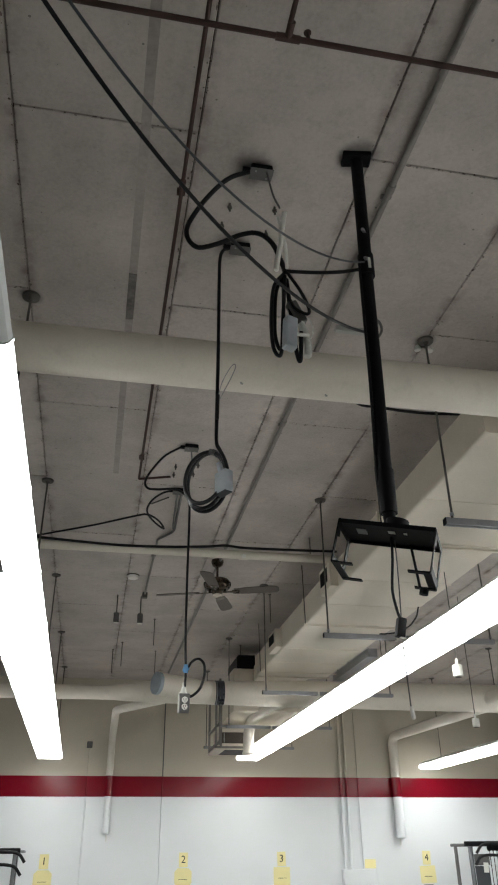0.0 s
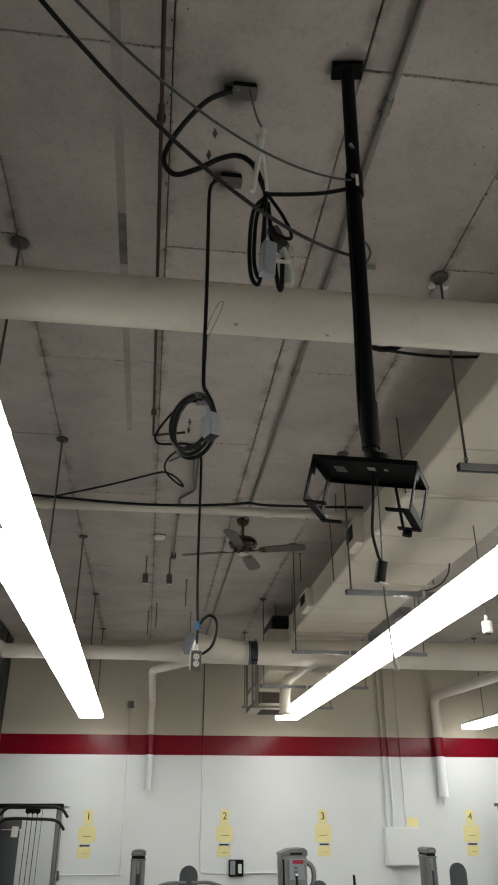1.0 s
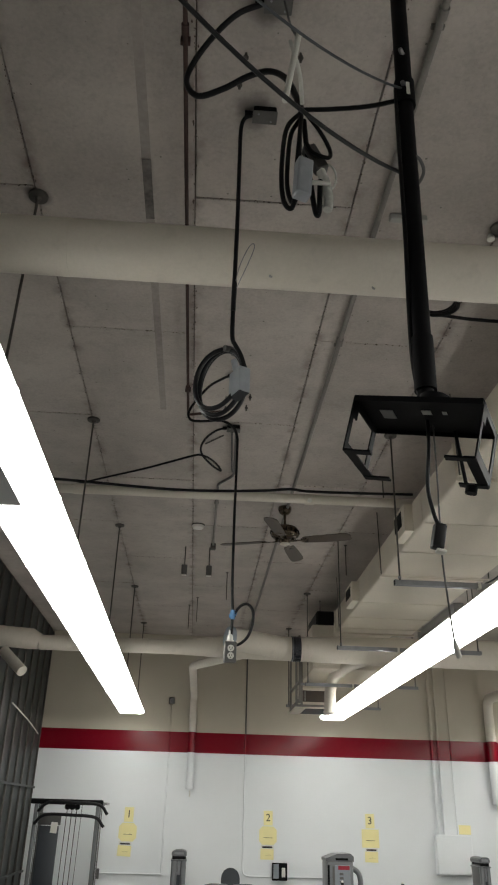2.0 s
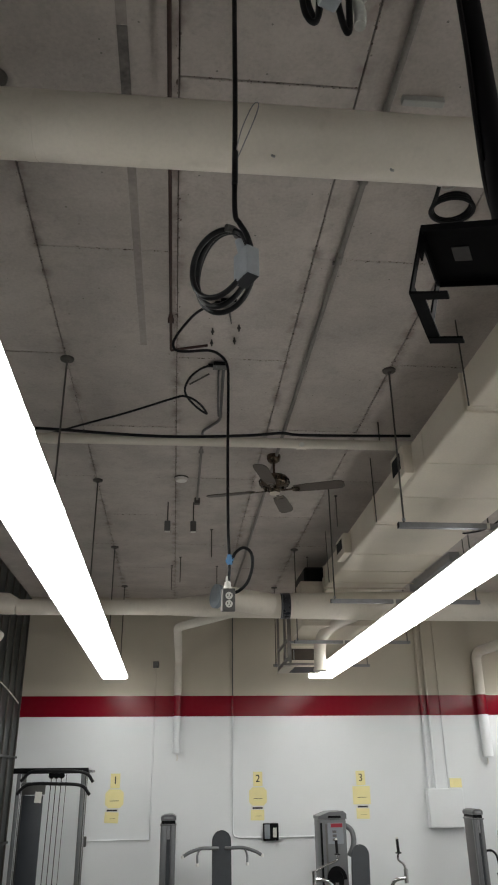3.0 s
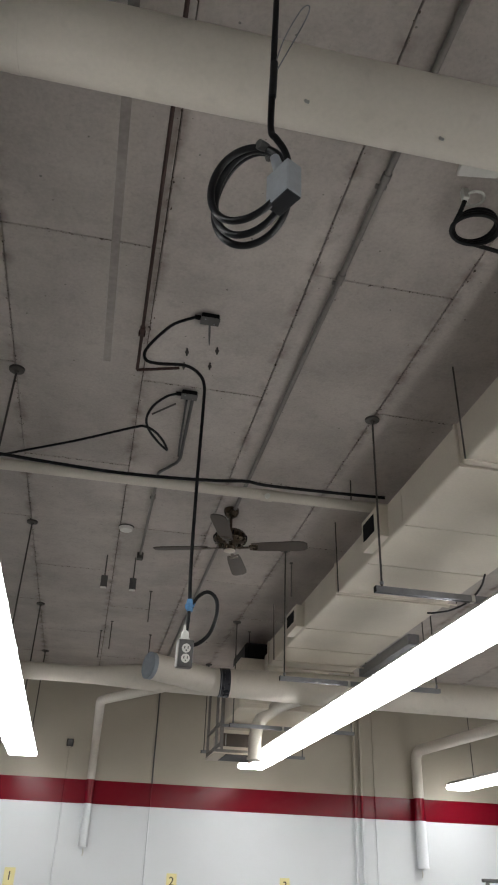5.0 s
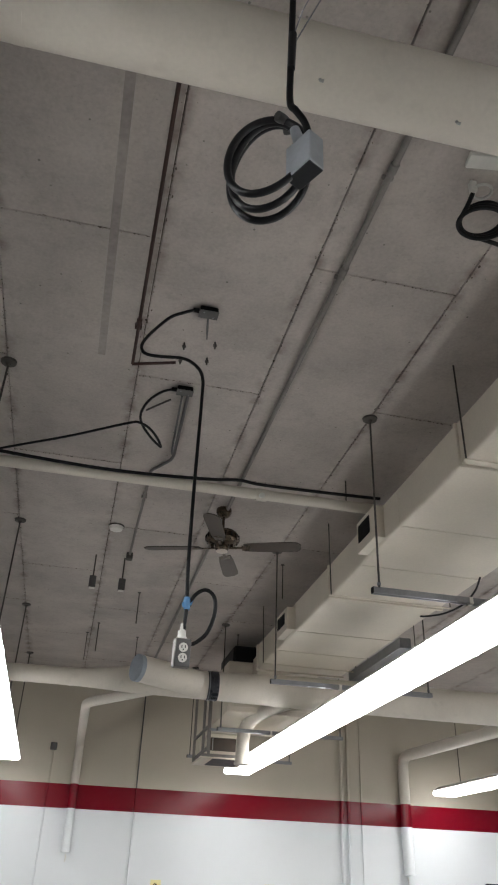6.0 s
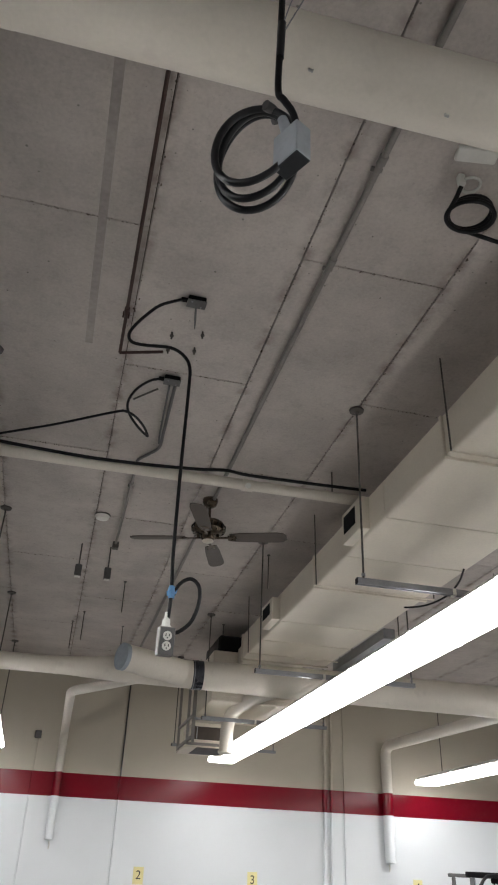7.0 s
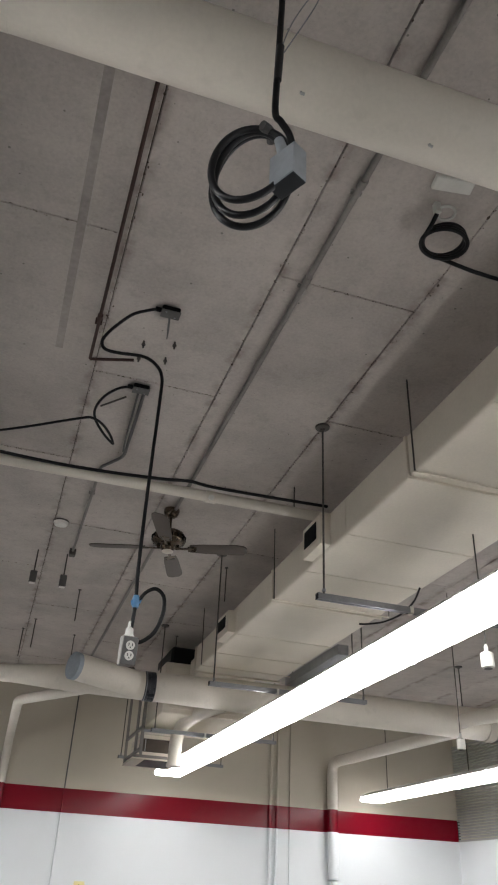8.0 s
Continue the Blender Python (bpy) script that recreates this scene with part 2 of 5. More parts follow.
def tube(pts, r, segs=10, n=8, smooth=True, caps=True):
    """A round sweep along points; r is one radius or one for each given point (straight runs only)."""
    path = smooth_path(pts, n) if smooth else [Vector(q) for q in pts]
    radii = r if isinstance(r, (list, tuple)) else [r] * len(path)
    bm = bmesh.new()
    rings = []
    d = (path[1] - path[0]).normalized()
    ref = Vector((0, 0, 1)) if abs(d.z) < 0.9 else Vector((1, 0, 0))
    side = d.cross(ref).normalized()
    for i, p in enumerate(path):
        a = path[max(i - 1, 0)]
        b = path[min(i + 1, len(path) - 1)]
        d = (b - a).normalized() if (b - a).length > 1e-9 else d
        side = (side - d * side.dot(d)).normalized()
        up = d.cross(side)
        rings.append([bm.verts.new(p + (side * math.cos(2 * math.pi * k / segs) + up * math.sin(2 * math.pi * k / segs)) * radii[i]) for k in range(segs)])
    for u, v in zip(rings, rings[1:]):
        for k in range(segs):
            bm.faces.new((u[k], u[(k + 1) % segs], v[(k + 1) % segs], v[k]))
    if caps:
        bm.faces.new(rings[0])
        bm.faces.new(rings[-1])
    return bm


def elbow(a, corner, b, r, bend, segs=20):
    """A straight pipe from a to b with one rounded corner."""
    a, c, b = Vector(a), Vector(corner), Vector(b)
    u, v = (a - c).normalized(), (b - c).normalized()
    p, q = c + u * bend, c + v * bend
    arc = [p.lerp(c, t).lerp(c.lerp(q, t), t) for t in [k / 8 for k in range(9)]]
    return tube([a] + arc + [b], r, segs, smooth=False)


def lathe(profile, centre, segs=28, axis="z"):
    """Turned from (radius, height) pairs round an upright axis."""
    bm = bmesh.new()
    rings = [[bm.verts.new((rr * math.cos(2 * math.pi * k / segs), rr * math.sin(2 * math.pi * k / segs), h)) for k in range(segs)] for rr, h in profile]
    for u, v in zip(rings, rings[1:]):
        for k in range(segs):
            bm.faces.new((u[k], u[(k + 1) % segs], v[(k + 1) % segs], v[k]))
    bm.faces.new(rings[0])
    bm.faces.new(rings[-1])
    if axis == "x":
        bm.transform(Matrix.Rotation(radians(90), 4, "Y"))
    if axis == "y":
        bm.transform(Matrix.Rotation(radians(-90), 4, "X"))
    bm.transform(Matrix.Translation(centre))
    return bm


def sheet(outline, direction, thickness):
    """A flat outline of world points, given a thickness along a direction."""
    bm = bmesh.new()
    f = bm.faces.new([bm.verts.new(p) for p in outline])
    got = bmesh.ops.extrude_face_region(bm, geom=[f])
    bmesh.ops.translate(bm, vec=Vector(direction) * thickness, verts=[v for v in got["geom"] if isinstance(v, bmesh.types.BMVert)])
    return bm


# ---------------------------------------------------------------- the room
LEFT, RIGHT, BACK, FRONT, TOP = -2.13, 8.45, 15.254, -6.0, 5.10
STRIPE_LOW, STRIPE_TOP = 3.05, 3.39

solo("floor", box(LEFT - 0.2, RIGHT + 0.2, FRONT - 0.2, BACK + 0.2, -0.15, 0.0), FLOORING, "scuffed dark rubber gym floor", "floor", kind="structure")


def ceiling_slab():
    """Concrete panels in running bond, with recessed joints under a grimy backing."""
    bm = bmesh.new()
    wide, long_, gap = 0.866, 2.607, 0.0030
    rng = random.Random(4)
    for i in range(-3, 11):
        x0 = 0.468 + wide * i
        shift = 0.0 if i % 2 else 1.3035
        for j in range(-5, 6):
            y0 = 5.216 + shift + long_ * j
            a, b = max(x0, LEFT), min(x0 + wide, RIGHT)
            c, d = max(y0, FRONT), min(y0 + long_, BACK)
            if b - a < 0.03 or d - c < 0.03:
                continue
            lift = rng.uniform(0, 0.003)
            g = gap * rng.uniform(0.6, 1.4)
            p = box(a + g, b - g, c + g, d - g, TOP + lift, TOP + 0.05, 0.004)
            me = bpy.data.meshes.new("tmp")
            p.to_mesh(me)
            bm.from_mesh(me)
            p.free()
            bpy.data.meshes.remove(me)
    return bm


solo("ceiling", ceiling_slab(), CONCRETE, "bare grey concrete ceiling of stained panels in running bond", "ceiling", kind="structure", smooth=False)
def joint_crumbs():
    """Ragged specks of old grout and dirt along the panel joints."""
    rng = random.Random(8)
    verts, faces = [], []
    for n in range(5200):
        if rng.random() < 0.72:
            x = 0.468 + 0.866 * rng.randint(-2, 4) + rng.gauss(0, 0.008)
            y = rng.uniform(1.0, 13.0)
            a, b = rng.uniform(0.002, 0.007), rng.uniform(0.003, 0.016)
        else:
            i = rng.randint(-2, 3)
            x = 0.468 + 0.866 * (i + rng.random())
            y = 5.216 + (0.0 if i % 2 else 1.3035) + 2.607 * rng.randint(-2, 3) + rng.gauss(0, 0.005)
            a, b = rng.uniform(0.003, 0.016), rng.uniform(0.002, 0.006)
        grow = 0.35 + 0.9 * rng.random() ** 3
        a, b = a * grow, b * grow
        k = len(verts)
        z = TOP - 0.0012
        ring = [(x + a * rng.uniform(0.5, 1.2) * math.cos(t), y + b * rng.uniform(0.5, 1.2) * math.sin(t)) for t in [math.pi / 3 * q for q in range(6)]]
        verts += [(u, v, z) for u, v in ring] + [(x, y, TOP + 0.004)]
        faces.append(list(range(k, k + 6)))
        faces += [[k + q, k + (q + 1) % 6, k + 6] for q in range(6)]
    me = bpy.data.meshes.new("joint_crumbs")
    me.from_pydata(verts, [], faces)
    me.materials.append(JOINT)
    return tagged(new("joint_crumbs", me), "dark specks of old grout along the ceiling joints", "grout", kind="stuff")


joint_crumbs()
solo("ceiling_backing", box(LEFT - 0.2, RIGHT + 0.2, FRONT - 0.2, BACK + 0.2, TOP + 0.03, TOP + 0.3), JOINT, "dark grimy joints between the ceiling panels", "ceiling", kind="structure")
solo("wall_north", box(LEFT - 0.2, RIGHT + 0.2, BACK, BACK + 0.2, 0, STRIPE_LOW), WHITE, "white painted lower back wall", "wall", kind="structure")
solo("trim", box(LEFT, RIGHT, BACK - 0.004, BACK + 0.2, STRIPE_LOW, STRIPE_TOP), RED, "glossy dark red painted stripe along the back wall", "wall stripe", kind="structure")
solo("wall_north_upper", box(LEFT - 0.2, RIGHT + 0.2, BACK, BACK + 0.2, STRIPE_TOP, TOP + 0.03), BEIGE, "beige painted upper back wall", "wall", kind="structure")
solo("wall_east", box(RIGHT, RIGHT + 0.2, FRONT, BACK, 0, STRIPE_LOW), WHITE, "white painted side wall", "wall", kind="structure")
solo("wall_east_upper", box(RIGHT + 0.05, RIGHT + 0.2, FRONT, BACK, STRIPE_LOW, TOP + 0.03), BEIGE, "beige upper side wall behind the louvre", "wall", kind="structure")
solo("wall_west", box(LEFT - 0.25, LEFT - 0.05, FRONT, BACK, 0, TOP + 0.03), CORRUGATED, "dark wall behind the metal cladding", "wall", kind="structure")
# Unseen end wall, added in white to close the room and bounce light.
solo("wall_south", box(LEFT - 0.2, RIGHT + 0.2, FRONT - 0.2, FRONT, 0, TOP + 0.03), WHITE, "unseen white wall added to close the gym", "wall", kind="structure")
solo("baseboard", box(LEFT, RIGHT, BACK - 0.012, BACK, 0, 0.035, 0.004), RUBBER, "black rubber skirting along the back wall", "skirting", kind="structure")


# ---------------------------------------------------------------- ceiling lights
def light_fixture(length=1.215):
    """Wrap-round fluorescent fixture, its base at the middle of the lens bottom."""
    w, h = 0.213, 0.070
    f = thing("ceiling_light", (0, 0, 0), "long white fluorescent light fixture, lit, hung in a row", "ceiling light", "rows of ceiling lights")
    prof = [(-w + 0.012, h), (-w, 0.030), (-w + 0.012, 0.010), (-w + 0.035, 0.0), (w - 0.035, 0.0), (w - 0.012, 0.010), (w, 0.030), (w - 0.012, h)]
    half = length / 2 - 0.006
    part("lens", sheet([(x, -half, z) for x, z in prof], (0, 1, 0), 2 * half), LENS_AGED, f, "glowing white diffuser", smooth=False)
    cap = [(-w + 0.010, h + 0.004), (-w - 0.004, 0.028), (-w + 0.010, 0.006), (-w + 0.034, -0.004), (w - 0.034, -0.004), (w - 0.010, 0.006), (w + 0.004, 0.028), (w - 0.010, h + 0.004)]
    top = [(-w + 0.012, h), (-0.14, h + 0.055), (0.14, h + 0.055), (w - 0.012, h)]
    part("housing", sheet([(x, -half, z + 0.0005) for x, z in top], (0, 1, 0), 2 * half), TINWHITE, f, "white enamelled steel housing", smooth=False)
    for y in (-half - 0.004, half - 0.002):
        part("end_cap", sheet([(x, y, z) for x, z in cap], (0, 1, 0), 0.006), LENS_AGED, f, "glowing end plate", smooth=False)
    return f


pattern = light_fixture()
PITCH = 1.219
ROWS_OF_LIGHTS = [(-0.490, 14.58, 3.60, -0.0081, 15, LENS_AGED), (2.986, 14.52, 3.60, 0.0, 15, LENS), (6.59, 14.85, 3.517, 0.0, 15, LENS_FRESH)]


def relamp(fixture, lens):
    """Give a fixture's lens and end caps the tubes of its own row."""
    for o in fixture.children:
        kind = o.name.split(".")[0]
        if kind != "housing" and o.data.materials[0] is not lens:
            key = (o.data.name, lens.name)
            if key not in RELAMPED:
                RELAMPED[key] = o.data.copy()
                RELAMPED[key].materials[0] = lens
            o.data = RELAMPED[key]


def one_tube_out(fixture):
    """A fixture whose left tube has failed: that half of its lens stays dark."""
    tagged(fixture, "long white fluorescent light fixture with one dark tube")
    whole = next(o for o in fixture.children if o.name.startswith("lens"))
    halves = []
    for keep in (1, -1):
        bm = bmesh.new()
        bm.from_mesh(whole.data)
        bmesh.ops.bisect_plane(bm, geom=bm.verts[:] + bm.edges[:] + bm.faces[:], plane_co=(0.0, 0, 0), plane_no=(keep, 0, 0), clear_inner=True)
        bmesh.ops.holes_fill(bm, edges=[e for e in bm.edges if e.is_boundary])
        me = bpy.data.meshes.new("half_lens")
        bm.to_mesh(me)
        bm.free()
        me.materials.append(LENS_AGED if keep > 0 else UNLIT)
        halves.append(me)
    whole.data = halves[0]
    dark = new("dark_lens", halves[1])
    dark.parent = fixture
    dark.location.x = -0.0005
    tagged(dark, "unlit half of the diffuser")


RELAMPED = {}
for row, (ex, ey, ez, slope, count, lens) in enumerate(ROWS_OF_LIGHTS):
    for k in range(count):
        y = ey - PITCH * (k + 0.5)
        m = pose(ex + slope * (y - ey), y, ez, 0, 0, -math.degrees(math.atan(slope)))
        if row == 0 and k == 0:
            pattern.matrix_basis = m
            c = pattern
        else:
            c = copy_thing(pattern, m)
        if ex < 0 and k >= 10:
            tagged(c, "long white fluorescent light fixture, unlit, at the row's end")
            relamp(c, UNLIT)
        elif row:
            relamp(c, lens)
        elif k == 8:
            one_tube_out(c)


def rod_hanger(x, y, z0, r=0.0075):
    f = thing("rod_hanger", (x, y, z0), "thin steel rod hung from a round ceiling plate", "hanger rod", "hanger rods")
    part("rod", tube([(x, y, z0), (x, y, TOP - 0.005)], r, 8, smooth=False), DARKSTEEL, f)
    part("ceiling_plate", lathe([(0.012, -0.035), (0.02, -0.02), (0.052, -0.014), (0.055, 0.0)], (x, y, TOP), 20), DARKSTEEL, f, "round dull plate")
    part("nut", lathe([(0.014, 0.0), (0.014, 0.018)], (x, y, z0 + 0.012), 6), STEEL, f, smooth=False)
    return f


HANGS = [1.30, 3.98, 6.60, 9.25, 11.9, 14.3]
for y in HANGS:
    rod_hanger(-0.39, y, 3.735)
    rod_hanger(6.61, y, 3.652)
    rod_hanger(2.195, y, 3.80)
    rod_hanger(3.755, y, 3.80)


def strut(x0, x1, y, z, group="strut channels"):
    """Slotted C channel, open downwards."""
    f = thing("strut_channel", ((x0 + x1) / 2, y, z), "galvanised steel strut channel carrying the light row", "strut channel", group)
    w, h, t = 0.021, 0.041, 0.0035
    prof = [(-w, 0), (-w, h), (w, h), (w, 0), (w - 0.009, 0), (w - 0.009, t), (w - t, t), (w - t, h - t), (-w + t, h - t), (-w + t, t), (-w + 0.009, t), (-w + 0.009, 0)]
    part("channel", sheet([(x0, y + a, z + b) for a, b in prof], (1, 0, 0), x1 - x0), STEEL, f, smooth=False)
    part("end_cap", box(x0 - 0.004, x0 - 0.0005, y - w, y + w, z, z + h), BLACK, f, smooth=False)
    for k in range(2):
        xb = x0 + (x1 - x0) * (0.42 + 0.2 * k)
        part("strap", box(xb - 0.012, xb + 0.012, y - w - 0.003, y + w + 0.003, z - 0.004, z + h + 0.003), PLASTIC, f, "pale cable tie", smooth=False)
    return f


for y in HANGS[1:]:
    strut(2.16, 3.80, y + 0.03, 3.765)


# ---------------------------------------------------------------- round pipe beam
def pipe_beam():
    f = thing("round_duct", (3.0, 3.722, 4.537), "cream painted round metal duct crossing under the ceiling", "duct")
    part("duct_body", tube([(LEFT, 3.722, 4.537), (RIGHT, 3.722, 4.537)], 0.140, 40, smooth=False), CREAM, f)
    for x in (-0.12, 3.6):
        part("seam_band", tube([(x - 0.02, 3.722, 4.537), (x + 0.02, 3.722, 4.537)], 0.1416, 40, smooth=False), CREAM, f)
    for x, a in ((0.866, 250), (1.371, 262)):
        d = Vector((0, math.cos(radians(a)), math.sin(radians(a))))
        c = Vector((x, 3.722, 4.537)) + d * 0.139
        s = tube([c, c + d * 0.008, c + d * 0.011 + Vector((0.012, 0, 0))], 0.0055, 8, smooth=False)
        part("screw", s, LOUVRE, f, "small dull screw head")
    return f


pipe_beam()


# ---------------------------------------------------------------- rectangular air duct
DX0, DX1, DY0, DY1, DZ0, DZ1 = 2.53, 3.62, 4.0, 11.42, 4.43, 4.73


def air_duct():
    f = thing("air_duct", ((DX0 + DX1) / 2, 7.7, DZ0), "large cream painted rectangular air duct below the ceiling", "air duct")
    seams = [DY0, 5.05, 5.97, 6.95, 7.77, 8.57, 9.72, 10.5, DY1]
    for a, b in zip(seams, seams[1:]):
        bm = box(DX0, DX1, a + 0.0003, b - 0.0003, DZ0, DZ1)
        edge = [e for e in bm.edges if abs(e.verts[0].co.y - e.verts[1].co.y) > 0.1 and e.verts[0].co.z < DZ0 + 0.01]
        bmesh.ops.bevel(bm, geom=edge, offset=0.022, segments=4, affect="EDGES", profile=0.5)
        bmesh.ops.subdivide_edges(bm, edges=[e for e in bm.edges if e.calc_length() > 0.2], cuts=9, use_grid_fill=True)
        for v in bm.verts:
            # the sheet metal sags between its seams and bellies out at the side, creased from corner to corner
            u, w = min(max((v.co.x - DX0) / (DX1 - DX0), 0), 1), min(max((v.co.y - a) / (b - a), 0), 1)
            h = min(max((v.co.z - DZ0) / (DZ1 - DZ0), 0), 1)
            if v.co.z < DZ0 + 0.001:
                v.co.z -= 0.020 * math.sin(math.pi * u) * math.sin(math.pi * w) ** 0.7 + 0.006 * max(0.0, 1 - abs(u - w) * 5) * math.sin(math.pi * u)
            if v.co.x < DX0 + 0.001:
                v.co.x -= 0.010 * math.sin(math.pi * h) * math.sin(math.pi * w)
        part("duct_section", bm, DUCT, f)
    for y in (5.97, 8.57, DY1 - 0.02):
        part("flange", join(box(DX0 - 0.022, DX1 + 0.022, y - 0.014, y + 0.014, DZ0 - 0.022, DZ0 + 0.001, 0.003),
                            box(DX0 - 0.022, DX0 - 0.0005, y - 0.0139, y + 0.0139, DZ0 + 0.0015, DZ1, 0.003)), DUCT, f, smooth=False)
    for y in (6.95, 9.72):
        part("side_seam", box(DX0 - 0.006, DX0 - 0.0003, y - 0.009, y + 0.009, DZ0 + 0.024, DZ1 - 0.01, 0.002), DUCT, f, smooth=False)
    for y in (5.05, 6.95, 7.77, 9.72, 10.5):
        part("seam_strip", box(DX0 + 0.004, DX1 - 0.004, y - 0.012, y + 0.012, DZ0 - 0.007, DZ0 - 0.0003, 0.002), DUCT, f, smooth=False)
    for y, ln, top in ((7.22, 0.38, 4.715), (9.74, 0.42, 4.69)):
        b = part("vent_box", box(2.44, DX0 - 0.001, y, y + ln, 4.45, top, 0.004), DUCT, f, "cream side outlet box", smooth=False)
        part("grille", box(2.436, 2.4395, y + 0.09, y + ln - 0.04, 4.525, top - 0.04, 0.001), BLACK, b, "dark outlet grille", smooth=False)
        for k in range(6):
            z = 4.530 + 0.022 * k
            part("slat", box(2.4325, 2.4355, y + 0.092, y + ln - 0.042, z, z + 0.003), BLACK, b, smooth=False)
    return f


air_duct()
for y in (5.84, 8.45, 11.0):
    f = thing("duct_hanger", (2.5, y, DZ0), "thin steel strap rods holding up the air duct", "hanger rod", "duct hangers")
    part("rod", tube([(2.487, y, TOP), (2.505, y + 0.02, DZ0 - 0.02)], 0.006, 8, smooth=False), DARKSTEEL, f)
    part("rod", tube([(DX1 + 0.04, y, TOP), (DX1 + 0.04, y, DZ0 - 0.02)], 0.006, 8, smooth=False), DARKSTEEL, f)
    part("bracket", box(2.49, DX1 + 0.05, y + 0.012, y + 0.032, DZ0 - 0.030, DZ0 - 0.023), DUCT, f, smooth=False)


# ---------------------------------------------------------------- old extraction duct at the back
def extraction_duct():
    f = thing("extraction_duct", (1.9, 11.15, 3.9), "cream painted round extraction duct with branches to the back wall", "duct")
    y, seg = 11.15, 32
    part("main_tube", tube([(1.0, y, 4.115), (1.9, y, 4.12), (3.0, y, 4.13), (6.45, y, 4.14)], [0.150, 0.160, 0.186, 0.20], seg, smooth=False), CREAM, f)
    part("reducer", tube([(0.30, y, 4.088), (0.42, y, 4.09), (1.0, y, 4.115)], [0.0985, 0.10, 0.1495], seg, smooth=False, caps=False), CREAM, f)
    part("narrow_tube", tube([(-1.5, y, 4.078), (0.30, y, 4.088)], 0.096, seg, smooth=False), CREAM, f)
    part("seam_band", tube([(0.28, y, 4.088), (0.32, y, 4.088)], 0.1005, seg, smooth=False), CREAM, f)
    part("wide_end", tube([(LEFT - 0.04, y, 4.15), (-1.62, y, 4.12), (-1.5, y, 4.08)], [0.135, 0.135, 0.0985], seg, smooth=False), CREAM, f)
    part("short_branch", tube([(-1.92, 11.0, 3.92), (-1.60, 10.78, 3.64)], 0.070, 24, smooth=False), CREAM, f)
    part("collar", tube([(1.86, y, 4.12), (1.985, y, 4.121)], 0.1665, seg, smooth=False), SLEEVE, f, "black rubber sleeve")
    for x in (1.872, 1.918, 1.966):
        part("sleeve_clamp", tube([(x, y, 4.12), (x + 0.010, y, 4.12)], 0.1695, seg, smooth=False), STEEL if x == 1.872 else SLEEVE, f)
    a, b = Vector((0.985, 10.68, 4.14)), Vector((1.72, 11.02, 4.105))
    d = (b - a).normalized()
    part("wye_branch", tube([a + d * 0.05, b], 0.146, seg, smooth=False), CREAM, f)
    part("wye_collar", tube([a + d * 0.27, a + d * 0.285], 0.1475, seg, smooth=False), CREAM, f)
    part("wye_cap", tube([a, a + d * 0.05], 0.149, seg, smooth=False), DULLBLUE, f, "blue grey sheet metal end cap")
    part("end_collar", tube([(6.40, y, 4.14), (6.52, y, 4.14)], 0.213, seg, smooth=False), CREAM, f)
    part("down_branch", tube([(2.92, 11.30, 4.05), (2.82, 11.8, 4.06), (2.68, 12.3, 3.99), (2.62, 12.49, 3.82), (2.61, 12.52, 3.50)], 0.086, 20), CREAM, f, "cream branch bending down")
    part("branch_flange", tube([(2.61, 12.52, 3.50), (2.61, 12.52, 3.47)], 0.10, 20, smooth=False), CREAM, f)
    part("side_branch", elbow((5.95, 11.1, 4.10), (6.02, 10.8, 4.12), (7.5, 9.6, 4.30), 0.085, 0.10, 24), CREAM, f)
    return f


extraction_duct()


def rounded(pts, bend):
    """Straight legs between points, each inner corner rounded."""
    p = [Vector(q) for q in pts]
    out = [p[0]]
    for a, c, b in zip(p, p[1:], p[2:]):
        u, v = c + (a - c).normalized() * bend, c + (b - c).normalized() * bend
        out += [u.lerp(c, t).lerp(c.lerp(v, t), t) for t in [k / 8 for k in range(9)]]
    return out + [p[-1]]


def wall_drop(x, r, z0, z1, route, bend, label):
    f = thing("drop_pipe", (x, BACK - r - 0.01, z0), label, "pipe", "drop pipes on the back wall")
    y = BACK - r - 0.012
    part("pipe_body", tube(rounded([(x, y, STRIPE_TOP), (x, y, z1)] + route, bend), r, 24, smooth=False), CREAM, f)
    part("painted_band", tube([(x, y, STRIPE_LOW), (x, y, STRIPE_TOP)], r + 0.0005, 24, smooth=False), RED, f, "red painted length")
    part("lower_pipe", tube([(x, y, z0), (x, y, STRIPE_LOW)], r, 24, smooth=False), WHITE, f, "white painted length")
    part("joint_ring", tube([(x, y, z0 + 0.01), (x, y, z0 + 0.03)], r + 0.004, 24, smooth=False), WHITE, f)
    part("joint_ring", tube([(x, y, z1 - bend - 0.04), (x, y, z1 - bend - 0.02)], r + 0.003, 24, smooth=False), CREAM, f)
    # crumbling plaster left where the pipe was cut off
    part("plaster_scar", tube([(x + 0.01, BACK - 0.003, z0 - 0.02), (x + 0.02, BACK - 0.003, z0 - 0.07), (x + 0.012, BACK - 0.003, z0 - 0.12)], 0.010, 6), PLASTIC, f)
    return f


wall_drop(0.567, 0.062, 2.46, 4.00, [(0.535, 12.66, 4.11), (1.50, 11.28, 4.12)], 0.16, "cream and white pipe dropping down the back wall")
wall_drop(6.005, 0.088, 2.36, 4.13, [(6.42, 11.34, 4.15)], 0.20, "wide cream and white pipe dropping down the back wall")


